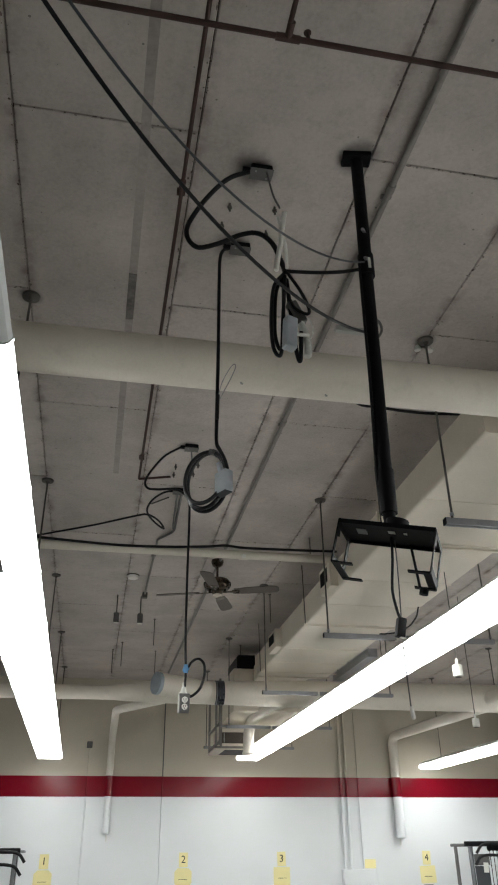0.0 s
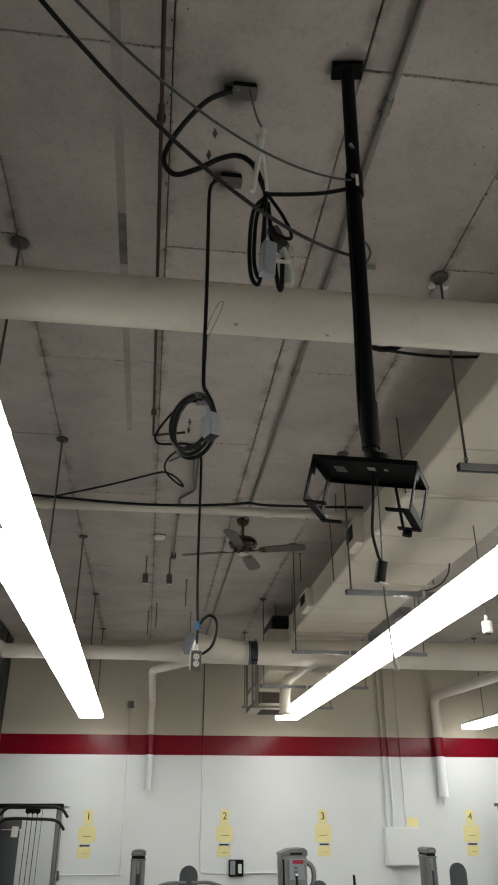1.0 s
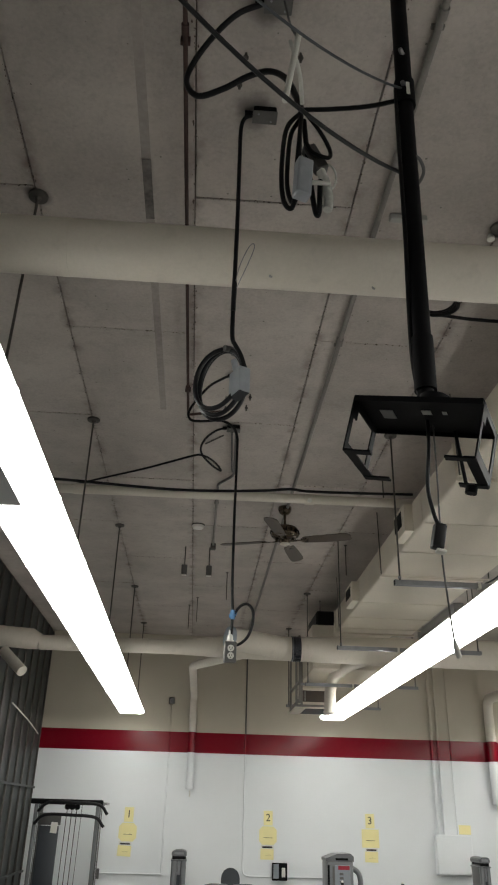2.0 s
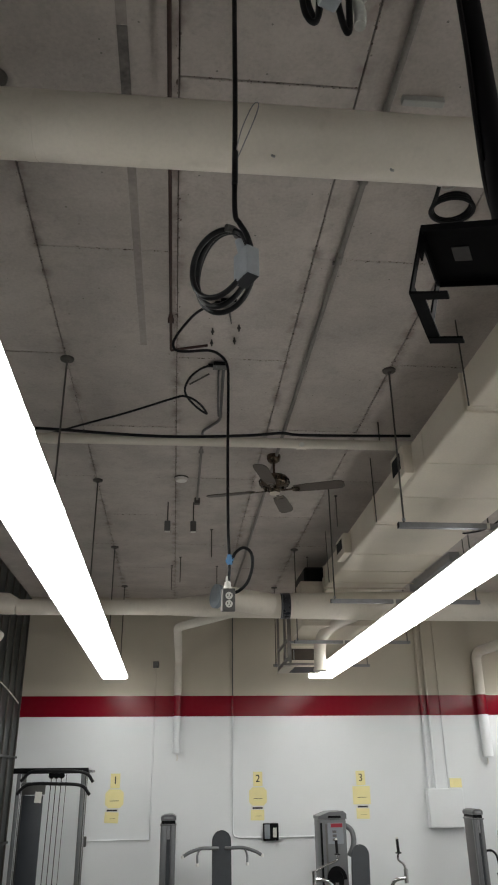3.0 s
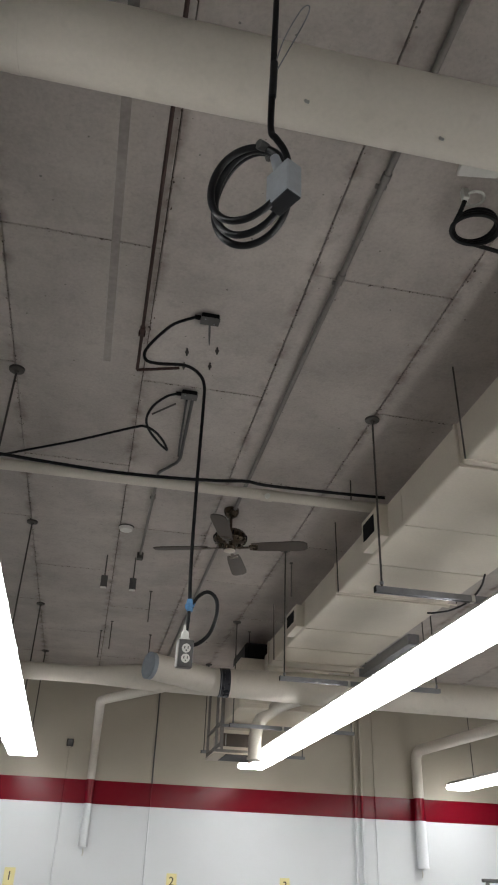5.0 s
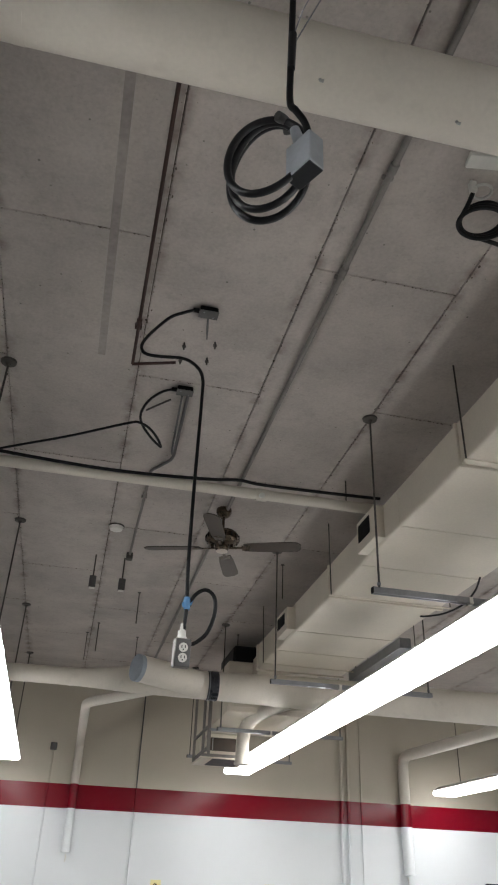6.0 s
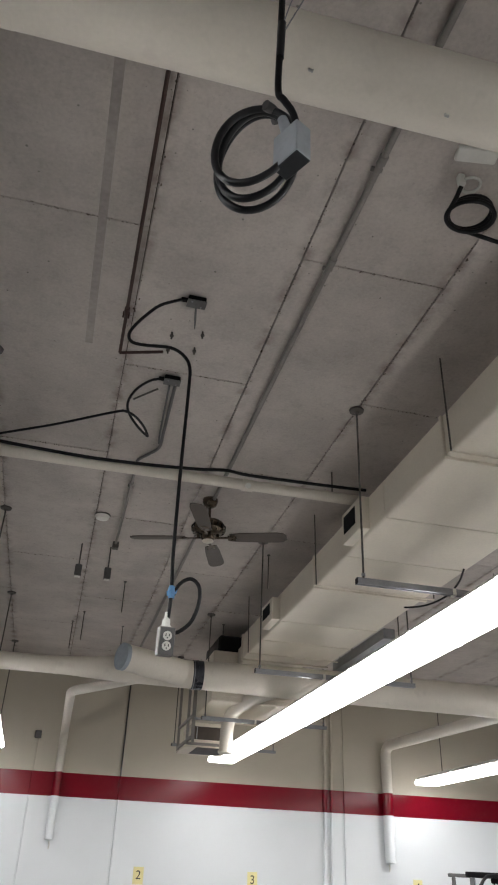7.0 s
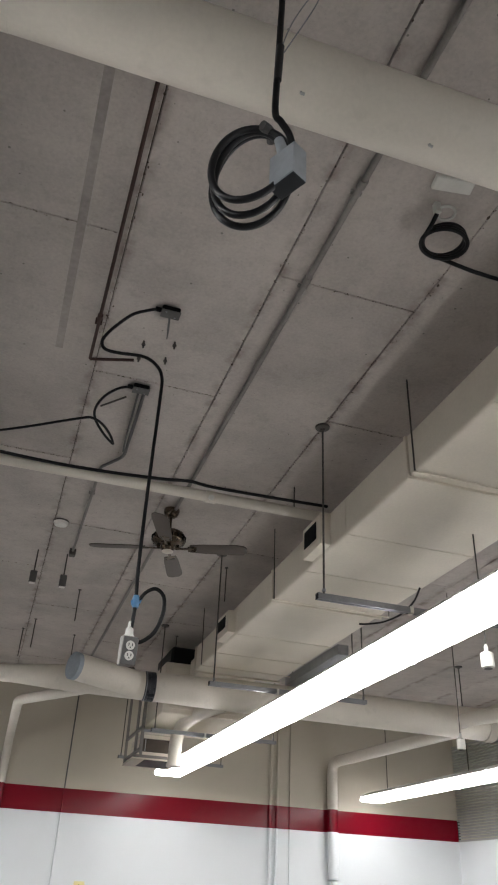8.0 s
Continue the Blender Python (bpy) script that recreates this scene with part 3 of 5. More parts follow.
# ---------------------------------------------------------------- air handler in its frame
def air_handler():
    f = thing("air_handler", (2.7, 13.0, 3.6), "cream air handling unit hung in a steel angle frame", "air handler")
    part("body", box(2.28, 3.40, 12.0, 13.6, 4.02, 4.66, 0.012), DUCT, f)
    part("access_panel", box(2.36, 3.30, 11.985, 11.9985, 4.08, 4.60, 0.004), DUCT, f)
    part("boot", box(2.60, 3.40, 11.43, 11.98, 4.46, 4.70, 0.01), DUCT, f)
    part("dark_box", box(2.36, 3.3, 12.1, 13.0, 4.665, 4.90, 0.03), RUBBER, f, "black insulated box")
    part("intake_box", box(2.22, 2.74, 12.97, 13.6, 3.65, 3.89, 0.008), DUCT, f)
    g = part("intake_frame", join(box(2.20, 2.76, 12.945, 12.969, 3.64, 3.68, 0.004), box(2.20, 2.76, 12.945, 12.969, 3.85, 3.895, 0.004), box(2.20, 2.25, 12.946, 12.968, 3.681, 3.849, 0.004), box(2.71, 2.76, 12.946, 12.968, 3.681, 3.849, 0.004)), DUCT, f, "cream raised rim", smooth=False)
    part("filter", box(2.251, 2.709, 12.958, 12.968, 3.681, 3.849), BLADE, g, "dusty brown filter", smooth=False)
    for x in (2.29, 2.66):
        part("filter_edge", box(x, x + 0.012, 12.950, 12.957, 3.69, 3.84), LOUVRE, g, smooth=False)
    part("drain_slot", box(2.30, 2.72, 12.925, 13.55, 3.570, 3.577), RUBBER, f, "dark opening underneath", smooth=False)
    for x, y in ((2.14, 12.5), (2.14, 12.9), (2.22, 12.9), (2.14, 13.65)):
        part("upright", join(box(x, x + 0.034, y, y + 0.004, 3.60, 4.6), box(x, x + 0.004, y + 0.0045, y + 0.034, 3.60, 4.6)), CONDUIT_PALE, f, smooth=False)
    part("cross_rail", box(2.16, 3.80, 12.5, 12.53, 3.86, 3.89), STEEL, f, smooth=False)
    part("cross_rail", box(2.14, 2.80, 12.88, 12.91, 3.60, 3.63), CONDUIT_PALE, f, smooth=False)
    part("cross_rail", box(2.14, 2.17, 12.5, 13.67, 3.635, 3.665), CONDUIT_PALE, f, smooth=False)
    part("cross_rail", box(2.14, 2.17, 12.5, 13.67, 3.90, 3.93), CONDUIT_PALE, f, smooth=False)
    part("base_pan", box(2.13, 2.80, 12.92, 13.68, 3.578, 3.598, 0.004), DUCT, f, "pale drain pan")
    return f


air_handler()


# ---------------------------------------------------------------- pipe and cables across the ceiling
def cross_pipe():
    f = thing("water_pipe", (1.0, 7.58, 4.86), "cream painted pipe across the ceiling with a fitting", "pipe")
    part("pipe_body", tube([(-1.9, 7.58, 4.845), (2.95, 7.58, 4.865)], 0.045, 20, smooth=False), CREAM, f)
    part("fitting", tube([(1.57, 7.58, 4.857), (1.66, 7.58, 4.857)], 0.052, 20, smooth=False), CREAM, f)
    part("fitting_plug", tube([(1.61, 7.56, 4.84), (1.61, 7.51, 4.82)], 0.022, 14, smooth=False), PLASTIC, f)
    part("fitting", tube([(-0.66, 7.58, 4.85), (-0.58, 7.58, 4.85)], 0.052, 20, smooth=False), CREAM, f)
    for x in (-1.2, 2.35):
        part("clamp", tube([(x, 7.58, 4.90), (x, 7.58, TOP)], 0.006, 8, smooth=False), DARKSTEEL, f)
    return f


cross_pipe()
solo("black_cable", tube([(-1.5, 7.50, 4.93), (-0.65, 7.50, 4.90), (-0.1, 7.50, 4.872), (0.35, 7.50, 4.858), (0.8, 7.50, 4.87), (1.2, 7.50, 4.897), (1.42, 7.50, 4.922), (1.6, 7.50, 4.908), (2.1, 7.50, 4.915), (2.62, 7.5, 4.93)], 0.0135, 10), RUBBER,
     "thick black cable lying along the cream ceiling pipe", "cable", loc=(0.8, 7.5, 4.91))


def ceiling_conduit(name, x, y0, y1, z, r, mat, label, clips):
    f = thing(name, (x, (y0 + y1) / 2, z), label, "conduit", "ceiling conduits")
    part("conduit_body", tube([(x, y0, z), (x, y1, z)], r, 12, smooth=False), mat, f)
    for y in clips:
        part("coupling", tube([(x, y - 0.025, z), (x, y + 0.025, z)], r + 0.006, 12, smooth=False), mat, f)
        part("clip", box(x - r - 0.012, x + r + 0.010, y + 0.06, y + 0.08, z + r * 0.3, TOP + 0.001), mat, f, smooth=False)
    return f


f = ceiling_conduit("rusty_pipe", 0.425, FRONT, 6.34, 5.060, 0.0105, RUST, "thin rusty brown pipe running along the ceiling", (2.9, 5.9))
part("side_arm", tube([(0.425, 6.34, 5.055), (0.70, 6.24, 5.05)], 0.0105, 10, smooth=False), RUST, f)
ceiling_conduit("grey_conduit", 1.492, FRONT, 14.6, 5.080, 0.0175, CONDUIT_PALE, "dull grey conduit running along the ceiling", (0.4, 2.75, 5.17, 4.45, 9.1))
f = ceiling_conduit("grey_conduit", 0.722, 7.95, 9.77, 5.075, 0.013, CONDUIT_PALE, "short grey conduit ending in a small box", (8.3,))
part("end_box", box(0.69, 0.755, 9.75, 9.83, 5.03, 5.099, 0.005), DARKSTEEL, f)
part("bent_run", tube([(0.844, 6.63, 5.07), (0.862, 7.3, 5.075), (0.864, 7.56, 5.075), (0.80, 7.70, 5.075), (0.726, 7.83, 5.075), (0.722, 7.96, 5.075)], 0.013, 10), CONDUIT, f)
part("bent_run", tube([(0.805, 6.65, 5.07), (0.835, 7.3, 5.075), (0.85, 7.5, 5.075)], 0.008, 8), CONDUIT, f)

# a sprinkler line near the start of the walk
f = thing("sprinkler_pipe", (0.76, 1.97, 4.95), "dark brown sprinkler pipe under the ceiling with a branch", "pipe")
part("pipe_body", tube([(LEFT, 1.97, 4.95), (RIGHT, 1.965, 4.95)], 0.0125, 14, smooth=False), RUST, f)
part("branch", tube([(0.745, 1.95, 4.95), (0.755, FRONT, 4.95)], 0.011, 12, smooth=False), RUST, f)
part("tee", join(tube([(0.70, 1.97, 4.95), (0.80, 1.97, 4.95)], 0.017, 14, smooth=False), tube([(0.75, 1.97, 4.95), (0.75, 1.90, 4.95)], 0.016, 14, smooth=False)), RUST, f)
s = part("sprinkler_head", lathe([(0.010, 0.0), (0.010, 0.022), (0.005, 0.026), (0.005, 0.050), (0.016, 0.052), (0.016, 0.055)], (0.835, 1.97, 4.955), 14), RUST, f)
for x in (-0.9, 2.6):
    part("rod", tube([(x, 1.97, 4.95), (x, 1.97, TOP)], 0.006, 8, smooth=False), DARKSTEEL, f)

# patches where something was once fixed along the slab
for y0, y1, soil in ((0.6, 3.66, FAINT), (3.665, 4.10, STAIN), (4.105, 6.35, FAINT)):
    solo("ceiling_patch", box(0.192, 0.240, y0, y1, TOP - 0.002, TOP + 0.004), soil, "dark strip of old adhesive on the ceiling", "ceiling mark", "ceiling patches", kind="structure")


# ---------------------------------------------------------------- ceiling boxes and cords
def junction_box(x, y, label="grey metal junction box on the ceiling", w=0.055):
    f = thing("junction_box", (x, y, TOP - 0.05), label, "junction box", "ceiling junction boxes")
    # Black sides hold the shade in their colour; only the cover stays grey.
    part("box_body", box(x - w, x + w, y - w * 0.62, y + w * 0.62, TOP - 0.036, TOP + 0.001, 0.006), BLACK, f, "sides coloured black for the shade on them")
    part("cover", box(x - w - 0.004, x + w + 0.004, y - w * 0.62 - 0.004, y + w * 0.62 + 0.004, TOP - 0.042, TOP - 0.0365, 0.002), CONDUIT, f)
    part("connector", tube([(x - w - 0.002, y, TOP - 0.022), (x - w - 0.04, y, TOP - 0.022)], 0.015, 12, smooth=False), BLACK, f)
    for dx, dy in ((-0.03, -0.02), (0.03, 0.02)):
        part("screw", lathe([(0.005, -0.003), (0.005, 0.0)], (x + dx, y + dy, TOP - 0.0425), 8), STEEL, f)
    return f


for p in ((0.825, 5.72), (0.815, 6.59), (0.807, 2.765), (0.80, 3.32)):
    junction_box(*p)


def bolts(points):
    for x, y in points:
        f = thing("anchor_bolt", (x, y, TOP - 0.05), "short steel anchor bolt set in the ceiling", "bolt", "anchor bolts")
        part("shank", tube([(x, y, TOP), (x, y, TOP - 0.055)], 0.006, 8, smooth=False), DARKSTEEL, f)
        part("nut", lathe([(0.013, 0.0), (0.013, 0.012)], (x, y, TOP - 0.035), 6), DARKSTEEL, f, smooth=False)


bolts([(0.73, 6.08), (0.92, 6.02), (0.73, 6.24), (0.90, 6.20), (0.69, 3.02), (0.67, 3.16), (0.93, 3.0), (0.92, 3.18)])


# cord with a receptacle hanging from the ceiling
def outlet_drop():
    f = thing("hanging_outlet", (0.82, 5.68, 2.92), "black cord dropping from a ceiling box to a metal outlet box", "power outlet")
    part("cord", tube([(0.74, 5.72, 5.078), (0.68, 5.70, 5.03), (0.60, 5.68, 4.96), (0.525, 5.67, 4.855), (0.472, 5.66, 4.76), (0.452, 5.65, 4.69), (0.475, 5.64, 4.638), (0.55, 5.64, 4.632), (0.69, 5.64, 4.645), (0.77, 5.645, 4.61),
                       (0.81, 5.65, 4.54), (0.817, 5.66, 4.40), (0.815, 5.67, 3.9), (0.818, 5.68, 3.45), (0.826, 5.68, 3.24), (0.822, 5.683, 3.12)], 0.0095, 10), RUBBER, f)
    part("tape", join(tube([(0.826, 5.68, 3.275), (0.827, 5.68, 3.25), (0.828, 5.68, 3.215)], [0.014, 0.020, 0.015], 12, smooth=False), box(0.839, 0.852, 5.667, 5.670, 3.235, 3.272, 0, Matrix.Rotation(radians(14), 4, "Y")), box(0.803, 0.814, 5.669, 5.672, 3.222, 3.246, 0, Matrix.Rotation(radians(-10), 4, "Y"))), BLUE, f, "ragged wrap of blue tape", smooth=False)
    part("cord_loop", tube([(0.832, 5.68, 3.22), (0.86, 5.67, 3.285), (0.91, 5.66, 3.315), (0.952, 5.65, 3.28), (0.958, 5.65, 3.20), (0.93, 5.66, 3.11), (0.88, 5.67, 3.06), (0.84, 5.68, 3.05)], 0.0095, 10), RUBBER, f)
    part("grip", lathe([(0.009, 0.085), (0.011, 0.055), (0.018, 0.05), (0.020, 0.022), (0.025, 0.02), (0.025, 0.0)], (0.815, 5.685, 3.062), 14), PLASTIC, f, "pale strain relief")
    r = Matrix.Rotation(radians(8), 4, "X") @ Matrix.Rotation(radians(6), 4, "Z")
    at = Matrix.Translation((0.818, 5.67, 3.005)) @ r

    def placed(bm):
        bm.transform(at)
        return bm

    b = part("outlet_box", placed(box(-0.038, 0.038, -0.022, 0.03, -0.066, 0.066, 0.005)), CONDUIT_PALE, f, "galvanised metal outlet box")
    part("cover_plate", placed(box(-0.035, 0.035, -0.026, -0.0225, -0.062, 0.062, 0.002)), CONDUIT, b, "dull steel cover plate")
    for z in (-0.022, 0.024):
        part("socket_face", placed(lathe([(0.021, -0.0305), (0.021, -0.0262)], (0, 0, z), 18, "y")), PLASTIC, b, "white socket face")
        for dx in (-0.008, 0.008):
            part("slot", placed(box(dx - 0.002, dx + 0.002, -0.0315, -0.0306, z - 0.003, z + 0.009)), INK, b, smooth=False)
        part("slot", placed(box(-0.003, 0.003, -0.0315, -0.0306, z - 0.013, z - 0.007)), INK, b, smooth=False)
    return f


outlet_drop()
solo("ceiling_strap", tube([(0.830, 5.775, 5.088), (0.848, 5.90, 5.092), (0.863, 6.0, 5.094)], [0.007, 0.007, 0.003], 8, smooth=False), CONDUIT, "thin grey metal strap along the ceiling beside a box", "strap")

# looped cord of the second box, led off along the ceiling
solo("looped_cord", tube([(0.735, 6.59, 5.078), (0.66, 6.61, 5.055), (0.58, 6.69, 5.02), (0.54, 6.81, 4.985), (0.56, 6.92, 4.96), (0.64, 7.04, 4.93), (0.715, 7.13, 4.92), (0.73, 7.16, 4.935), (0.69, 7.07, 4.95),
                          (0.62, 6.96, 4.955), (0.54, 6.90, 4.955), (0.45, 6.93, 4.95), (0.05, 7.22, 4.945), (-0.36, 7.50, 4.95), (-0.9, 7.9, 4.97)], 0.0095, 10), RUBBER,
     "black cord looping out of a ceiling box", "cable", loc=(0.5, 6.9, 4.95))
solo("ceiling_toggle", tube([(0.73, 6.70, 5.06), (0.58, 6.90, 5.07)], 0.007, 8, smooth=False), DARKSTEEL, "thin steel toggle bar fixed to the ceiling", "bracket")


# the coiled cord with its cast box
def coiled_drop():
    c = Vector((0.650, 3.465, 3.675))
    f = thing("coiled_outlet", c, "coiled charcoal power cord with a hanging grey cast outlet box", "power cord")
    part("cord", tube([(0.74, 3.32, 5.07), (0.705, 3.33, 5.055), (0.69, 3.35, 5.0), (0.69, 3.37, 4.8), (0.692, 3.385, 4.4), (0.690, 3.40, 4.0), (0.692, 3.41, 3.86), (0.705, 3.40, 3.815), (0.728, 3.395, 3.765), (0.745, 3.41, 3.72), (0.752, 3.415, 3.66)], 0.0095, 12), RUBBER, f)
    part("tape_wrap", tube([(0.691, 3.383, 4.12), (0.690, 3.395, 3.98)], 0.0112, 12, smooth=False), CORD, f)
    turn = Euler((radians(4), radians(0), radians(-20))).to_matrix()
    for k, (rx, rz, dy, dz) in enumerate(((0.099, 0.138, -0.020, 0.004), (0.094, 0.143, 0.010, -0.002), (0.101, 0.146, 0.034, -0.003))):
        loop = []
        for a in range(25):
            t = 2 * math.pi * a / 24
            v = Vector((rx * math.cos(t) + 0.018 * math.sin(t), dy * (1 - 0.55 * math.sin(t)) + 0.006 * math.sin(2 * t + k), rz * math.sin(t) + dz))
            loop.append(c + turn @ v)
        part("cord_coil", tube(loop, 0.0100, 10, 3), CORD, f)
    part("tie", tube([c + turn @ Vector((0.025, -0.025, 0.138)), c + turn @ Vector((0.045, 0.0, 0.142)), c + turn @ Vector((0.05, 0.03, 0.138))], 0.014, 10), CONDUIT, f, "dull grey tie")
    r = Euler((0, 0, radians(27.7))).to_matrix().to_4x4()
    bx, by, bz = 0.728, 3.401, 3.634
    part("outlet_box", box(bx - 0.025, bx + 0.025, by - 0.0425, by + 0.0425, bz - 0.056, bz + 0.056, 0.003, r, 1), BOXGREY, f, "grey cast metal box", smooth=False)
    # Dark plate over nearly the whole underside of the box.
    under = box(-0.0235, 0.0235, -0.041, 0.041, -0.0595, -0.0563, 0.0015)
    under.transform(Matrix.Translation((bx, by, bz)) @ r)
    part("socket_plate", under, PAD, f, "dark plate on the underside", smooth=False)
    part("box_gland", tube([(bx - 0.012, by + 0.0, bz + 0.054), (bx - 0.026, by + 0.0, bz + 0.105)], [0.016, 0.013], 14, smooth=False), BOXGREY, f)
    part("hook_wire", tube([(0.69, 3.39, 4.10), (0.71, 3.34, 4.18), (0.745, 3.28, 4.235), (0.765, 3.27, 4.235), (0.755, 3.30, 4.20), (0.70, 3.38, 4.09)], 0.002, 6), STEEL, f, "thin wire hook")
    return f


coiled_drop()


# the second bundle, tied up by the projector pole
def tied_bundle():
    f = thing("tied_cords", (0.88, 2.70, 3.95), "bundle of black cords and grey outlet boxes tied up", "power cord")
    part("cord", tube([(0.75, 2.765, 5.07), (0.635, 2.79, 5.015), (0.52, 2.83, 4.87), (0.452, 2.87, 4.72), (0.50, 2.86, 4.61), (0.60, 2.82, 4.61), (0.70, 2.78, 4.645), (0.78, 2.75, 4.64), (0.84, 2.72, 4.56),
                       (0.88, 2.70, 4.42), (0.89, 2.69, 4.36)], 0.012, 12), RUBBER, f)
    part("hanging_wire", tube([(0.83, 2.74, 5.05), (0.85, 2.70, 4.85), (0.865, 2.65, 4.72)], 0.005, 8), CONDUIT, f)
    part("white_strap", join(tube([(0.864, 2.56, 4.60), (0.815, 2.56, 4.25)], 0.011, 8, smooth=False), tube([(0.835, 2.575, 4.58), (0.87, 2.60, 4.45), (0.885, 2.64, 4.34)], 0.008, 8)), PLASTIC, f, "white plastic strip")
    for k, (w, low, y) in enumerate(((0.042, 3.905, 2.70), (0.032, 3.96, 2.73))):
        x = 0.862 + 0.012 * k
        part("cord_loop", tube([(0.89, y, 4.37), (x - w * 0.6, y, 4.28), (x - w, y, 4.10), (x - w * 0.9, y, low + 0.05), (x - w * 0.4, y, low), (x, y, low + 0.03), (x + w * 0.25, y, 4.1), (0.89, y, 4.35)], 0.0085, 10), RUBBER, f)
    part("cord_loop", tube([(0.90, 2.69, 4.36), (0.95, 2.68, 4.26), (0.985, 2.68, 4.17), (0.98, 2.68, 4.13), (0.93, 2.69, 4.16), (0.905, 2.70, 4.22)], 0.0075, 10), RUBBER, f)
    part("cord_loop", tube([(0.90, 2.71, 4.34), (0.915, 2.72, 4.15), (0.93, 2.73, 4.0), (0.940, 2.72, 3.91), (0.950, 2.72, 3.92), (0.955, 2.71, 4.05)], 0.0095, 10), RUBBER, f)
    part("bottom_box", box(0.858, 0.912, 2.620, 2.664, 3.90, 4.065, 0.005, Matrix.Rotation(radians(18), 4, "Z") @ Matrix.Rotation(radians(4), 4, "Y")), BOXGREY, f, "grey cast outlet box", smooth=False)
    part("upper_box", box(0.915, 0.965, 2.70, 2.74, 4.10, 4.22, 0.006, Matrix.Rotation(radians(-25), 4, "Y")), CONDUIT, f, "dull grey outlet box")
    part("clear_bag", tube([(0.955, 2.72, 4.12), (0.975, 2.72, 4.05), (0.985, 2.72, 3.98), (0.98, 2.72, 3.93)], 0.017, 10), CLEAR, f, "clear plastic tubing")
    part("ring", tube([(0.985 + 0.028 * math.cos(t), 2.72, 4.08 + 0.06 * math.sin(t)) for t in [2 * math.pi * k / 14 for k in range(15)]], 0.004, 8, 2), CLEAR, f)
    part("pale_strap", tube([(0.915, 2.70, 4.03), (0.95, 2.69, 4.02), (0.985, 2.70, 4.03)], 0.008, 8), PLASTIC, f)
    return f


tied_bundle()


# ---------------------------------------------------------------- projector mount
def projector_mount():
    base = Vector((1.20, 2.58, 3.10))
    f = thing("projector_mount", (1.22, 2.6, 3.0), "empty black projector cage on a long telescopic ceiling pole", "projector mount")
    top, low = Vector((1.260, 2.612, 5.09)), Vector((1.218, 2.585, 3.14))
    part("ceiling_plate", box(1.188, 1.328, 2.567, 2.647, 5.07, 5.102, 0.004, Matrix.Rotation(radians(-8), 4, "Z")), BLACK, f)
    j = top.lerp(low, 0.36)
    k = top.lerp(low, 0.90)
    d = (low - top).normalized()
    part("upper_pole", tube([top, j], 0.0295, 18, smooth=False), BLACK, f)
    part("lower_pole", tube([j - d * 0.03, k], 0.0265, 20, smooth=False), BLACK, f)
    part("pole_collar", tube([j - d * 0.05, j + d * 0.07], 0.036, 20, smooth=False), BLACK, f)
    part("end_sleeve", tube([k, low - d * 0.015], 0.0315, 20, smooth=False), BLACK, f)
    part("steel_stub", tube([low - d * 0.03, low + d * 0.05], 0.023, 18, smooth=False), BLACK, f)
    for u in (0.27, 0.36):
        p = top.lerp(low, u)
        part("bolt", tube([p + Vector((-0.02, -0.045, 0)), p + Vector((0, -0.02, 0))], 0.008, 8, smooth=False), STEEL, f)
    part("label", box(-0.006, 0.006, -0.001, 0.001, -0.03, 0.03, 0, Matrix.Translation(top.lerp(low, 0.37) + Vector((0.002, -0.037, 0)))), PLASTIC, f, "small pale label", smooth=False)
    # cage: a tray turned about the pole, with two open side frames and hooked feet
    turn = Matrix.Translation((1.202, 2.554, 3.059)) @ Euler((radians(-0.5), radians(14.1), radians(-29.2))).to_matrix().to_4x4()

    def placed(bm):
        bm.transform(turn)
        return bm

    w, dp, h, t = 0.171, 0.101, 0.156, 0.004
    tray = join(box(-w, w, -dp, dp, 0.0, t), box(-w, w, -dp - t, -dp, -0.012, t), box(-w, w, dp, dp + t, -0.012, t))
    part("tray", placed(tray), BLACK, f)
    # Solid pale plates under the tray; their colour stands in for light through holes.
    part("opening", placed(box(-0.122, -0.086, -0.03, 0.02, -0.0025, -0.0005)), CONDUIT, f, "grey plate coloured as light through a square hole", smooth=False)
    part("opening", placed(box(-0.005, 0.02, -0.035, -0.012, -0.0025, -0.0005)), LOUVRE, f, "pale plate coloured as light through a small hole", smooth=False)
    part("opening", placed(box(0.05, 0.062, -0.03, -0.015, -0.0025, -0.0005)), LOUVRE, f, "pale plate coloured as light through a small hole", smooth=False)
    part("pole_flange", placed(lathe([(0.055, 0.004), (0.055, 0.010), (0.042, 0.014), (0.042, 0.05)], (0.02, -0.01, 0), 20)), BLACK, f)
    for sx in (-1, 1):
        x = sx * w
        side = join(box(x - t / 2, x + t / 2, -dp, -dp + 0.020, -h, 0), box(x - t / 2, x + t / 2, dp - 0.030, dp, -h, 0),
                    box(x - t / 2, x + t / 2, -dp, dp, -h, -h + 0.028), box(min(x, x - sx * 0.026), max(x, x - sx * 0.026), -dp, dp, -h, -h + 0.004), box(x - t / 2, x + t / 2, -dp, -dp + 0.045, -0.05, 0), box(x - t / 2, x + t / 2, -dp, dp, -0.02, 0))
        part("side_frame", placed(side), BLACK, f)
        for y in (-dp + 0.01, dp - 0.012):
            part("foot", placed(box(min(x, x - sx * 0.075), max(x, x - sx * 0.075), y - 0.012, y + 0.012, -h - 0.003, -h + 0.002)), BLACK, f)
    part("brace", placed(tube([(0.06, dp - 0.01, 0.0), (0.115, dp - 0.02, -h)], 0.005, 8, smooth=False)), BLACK, f)
    part("knob", placed(lathe([(0.016, -0.02), (0.016, 0.0), (0.010, 0.004)], (w - 0.04, dp - 0.02, -h - 0.006), 14)), BLACK, f)
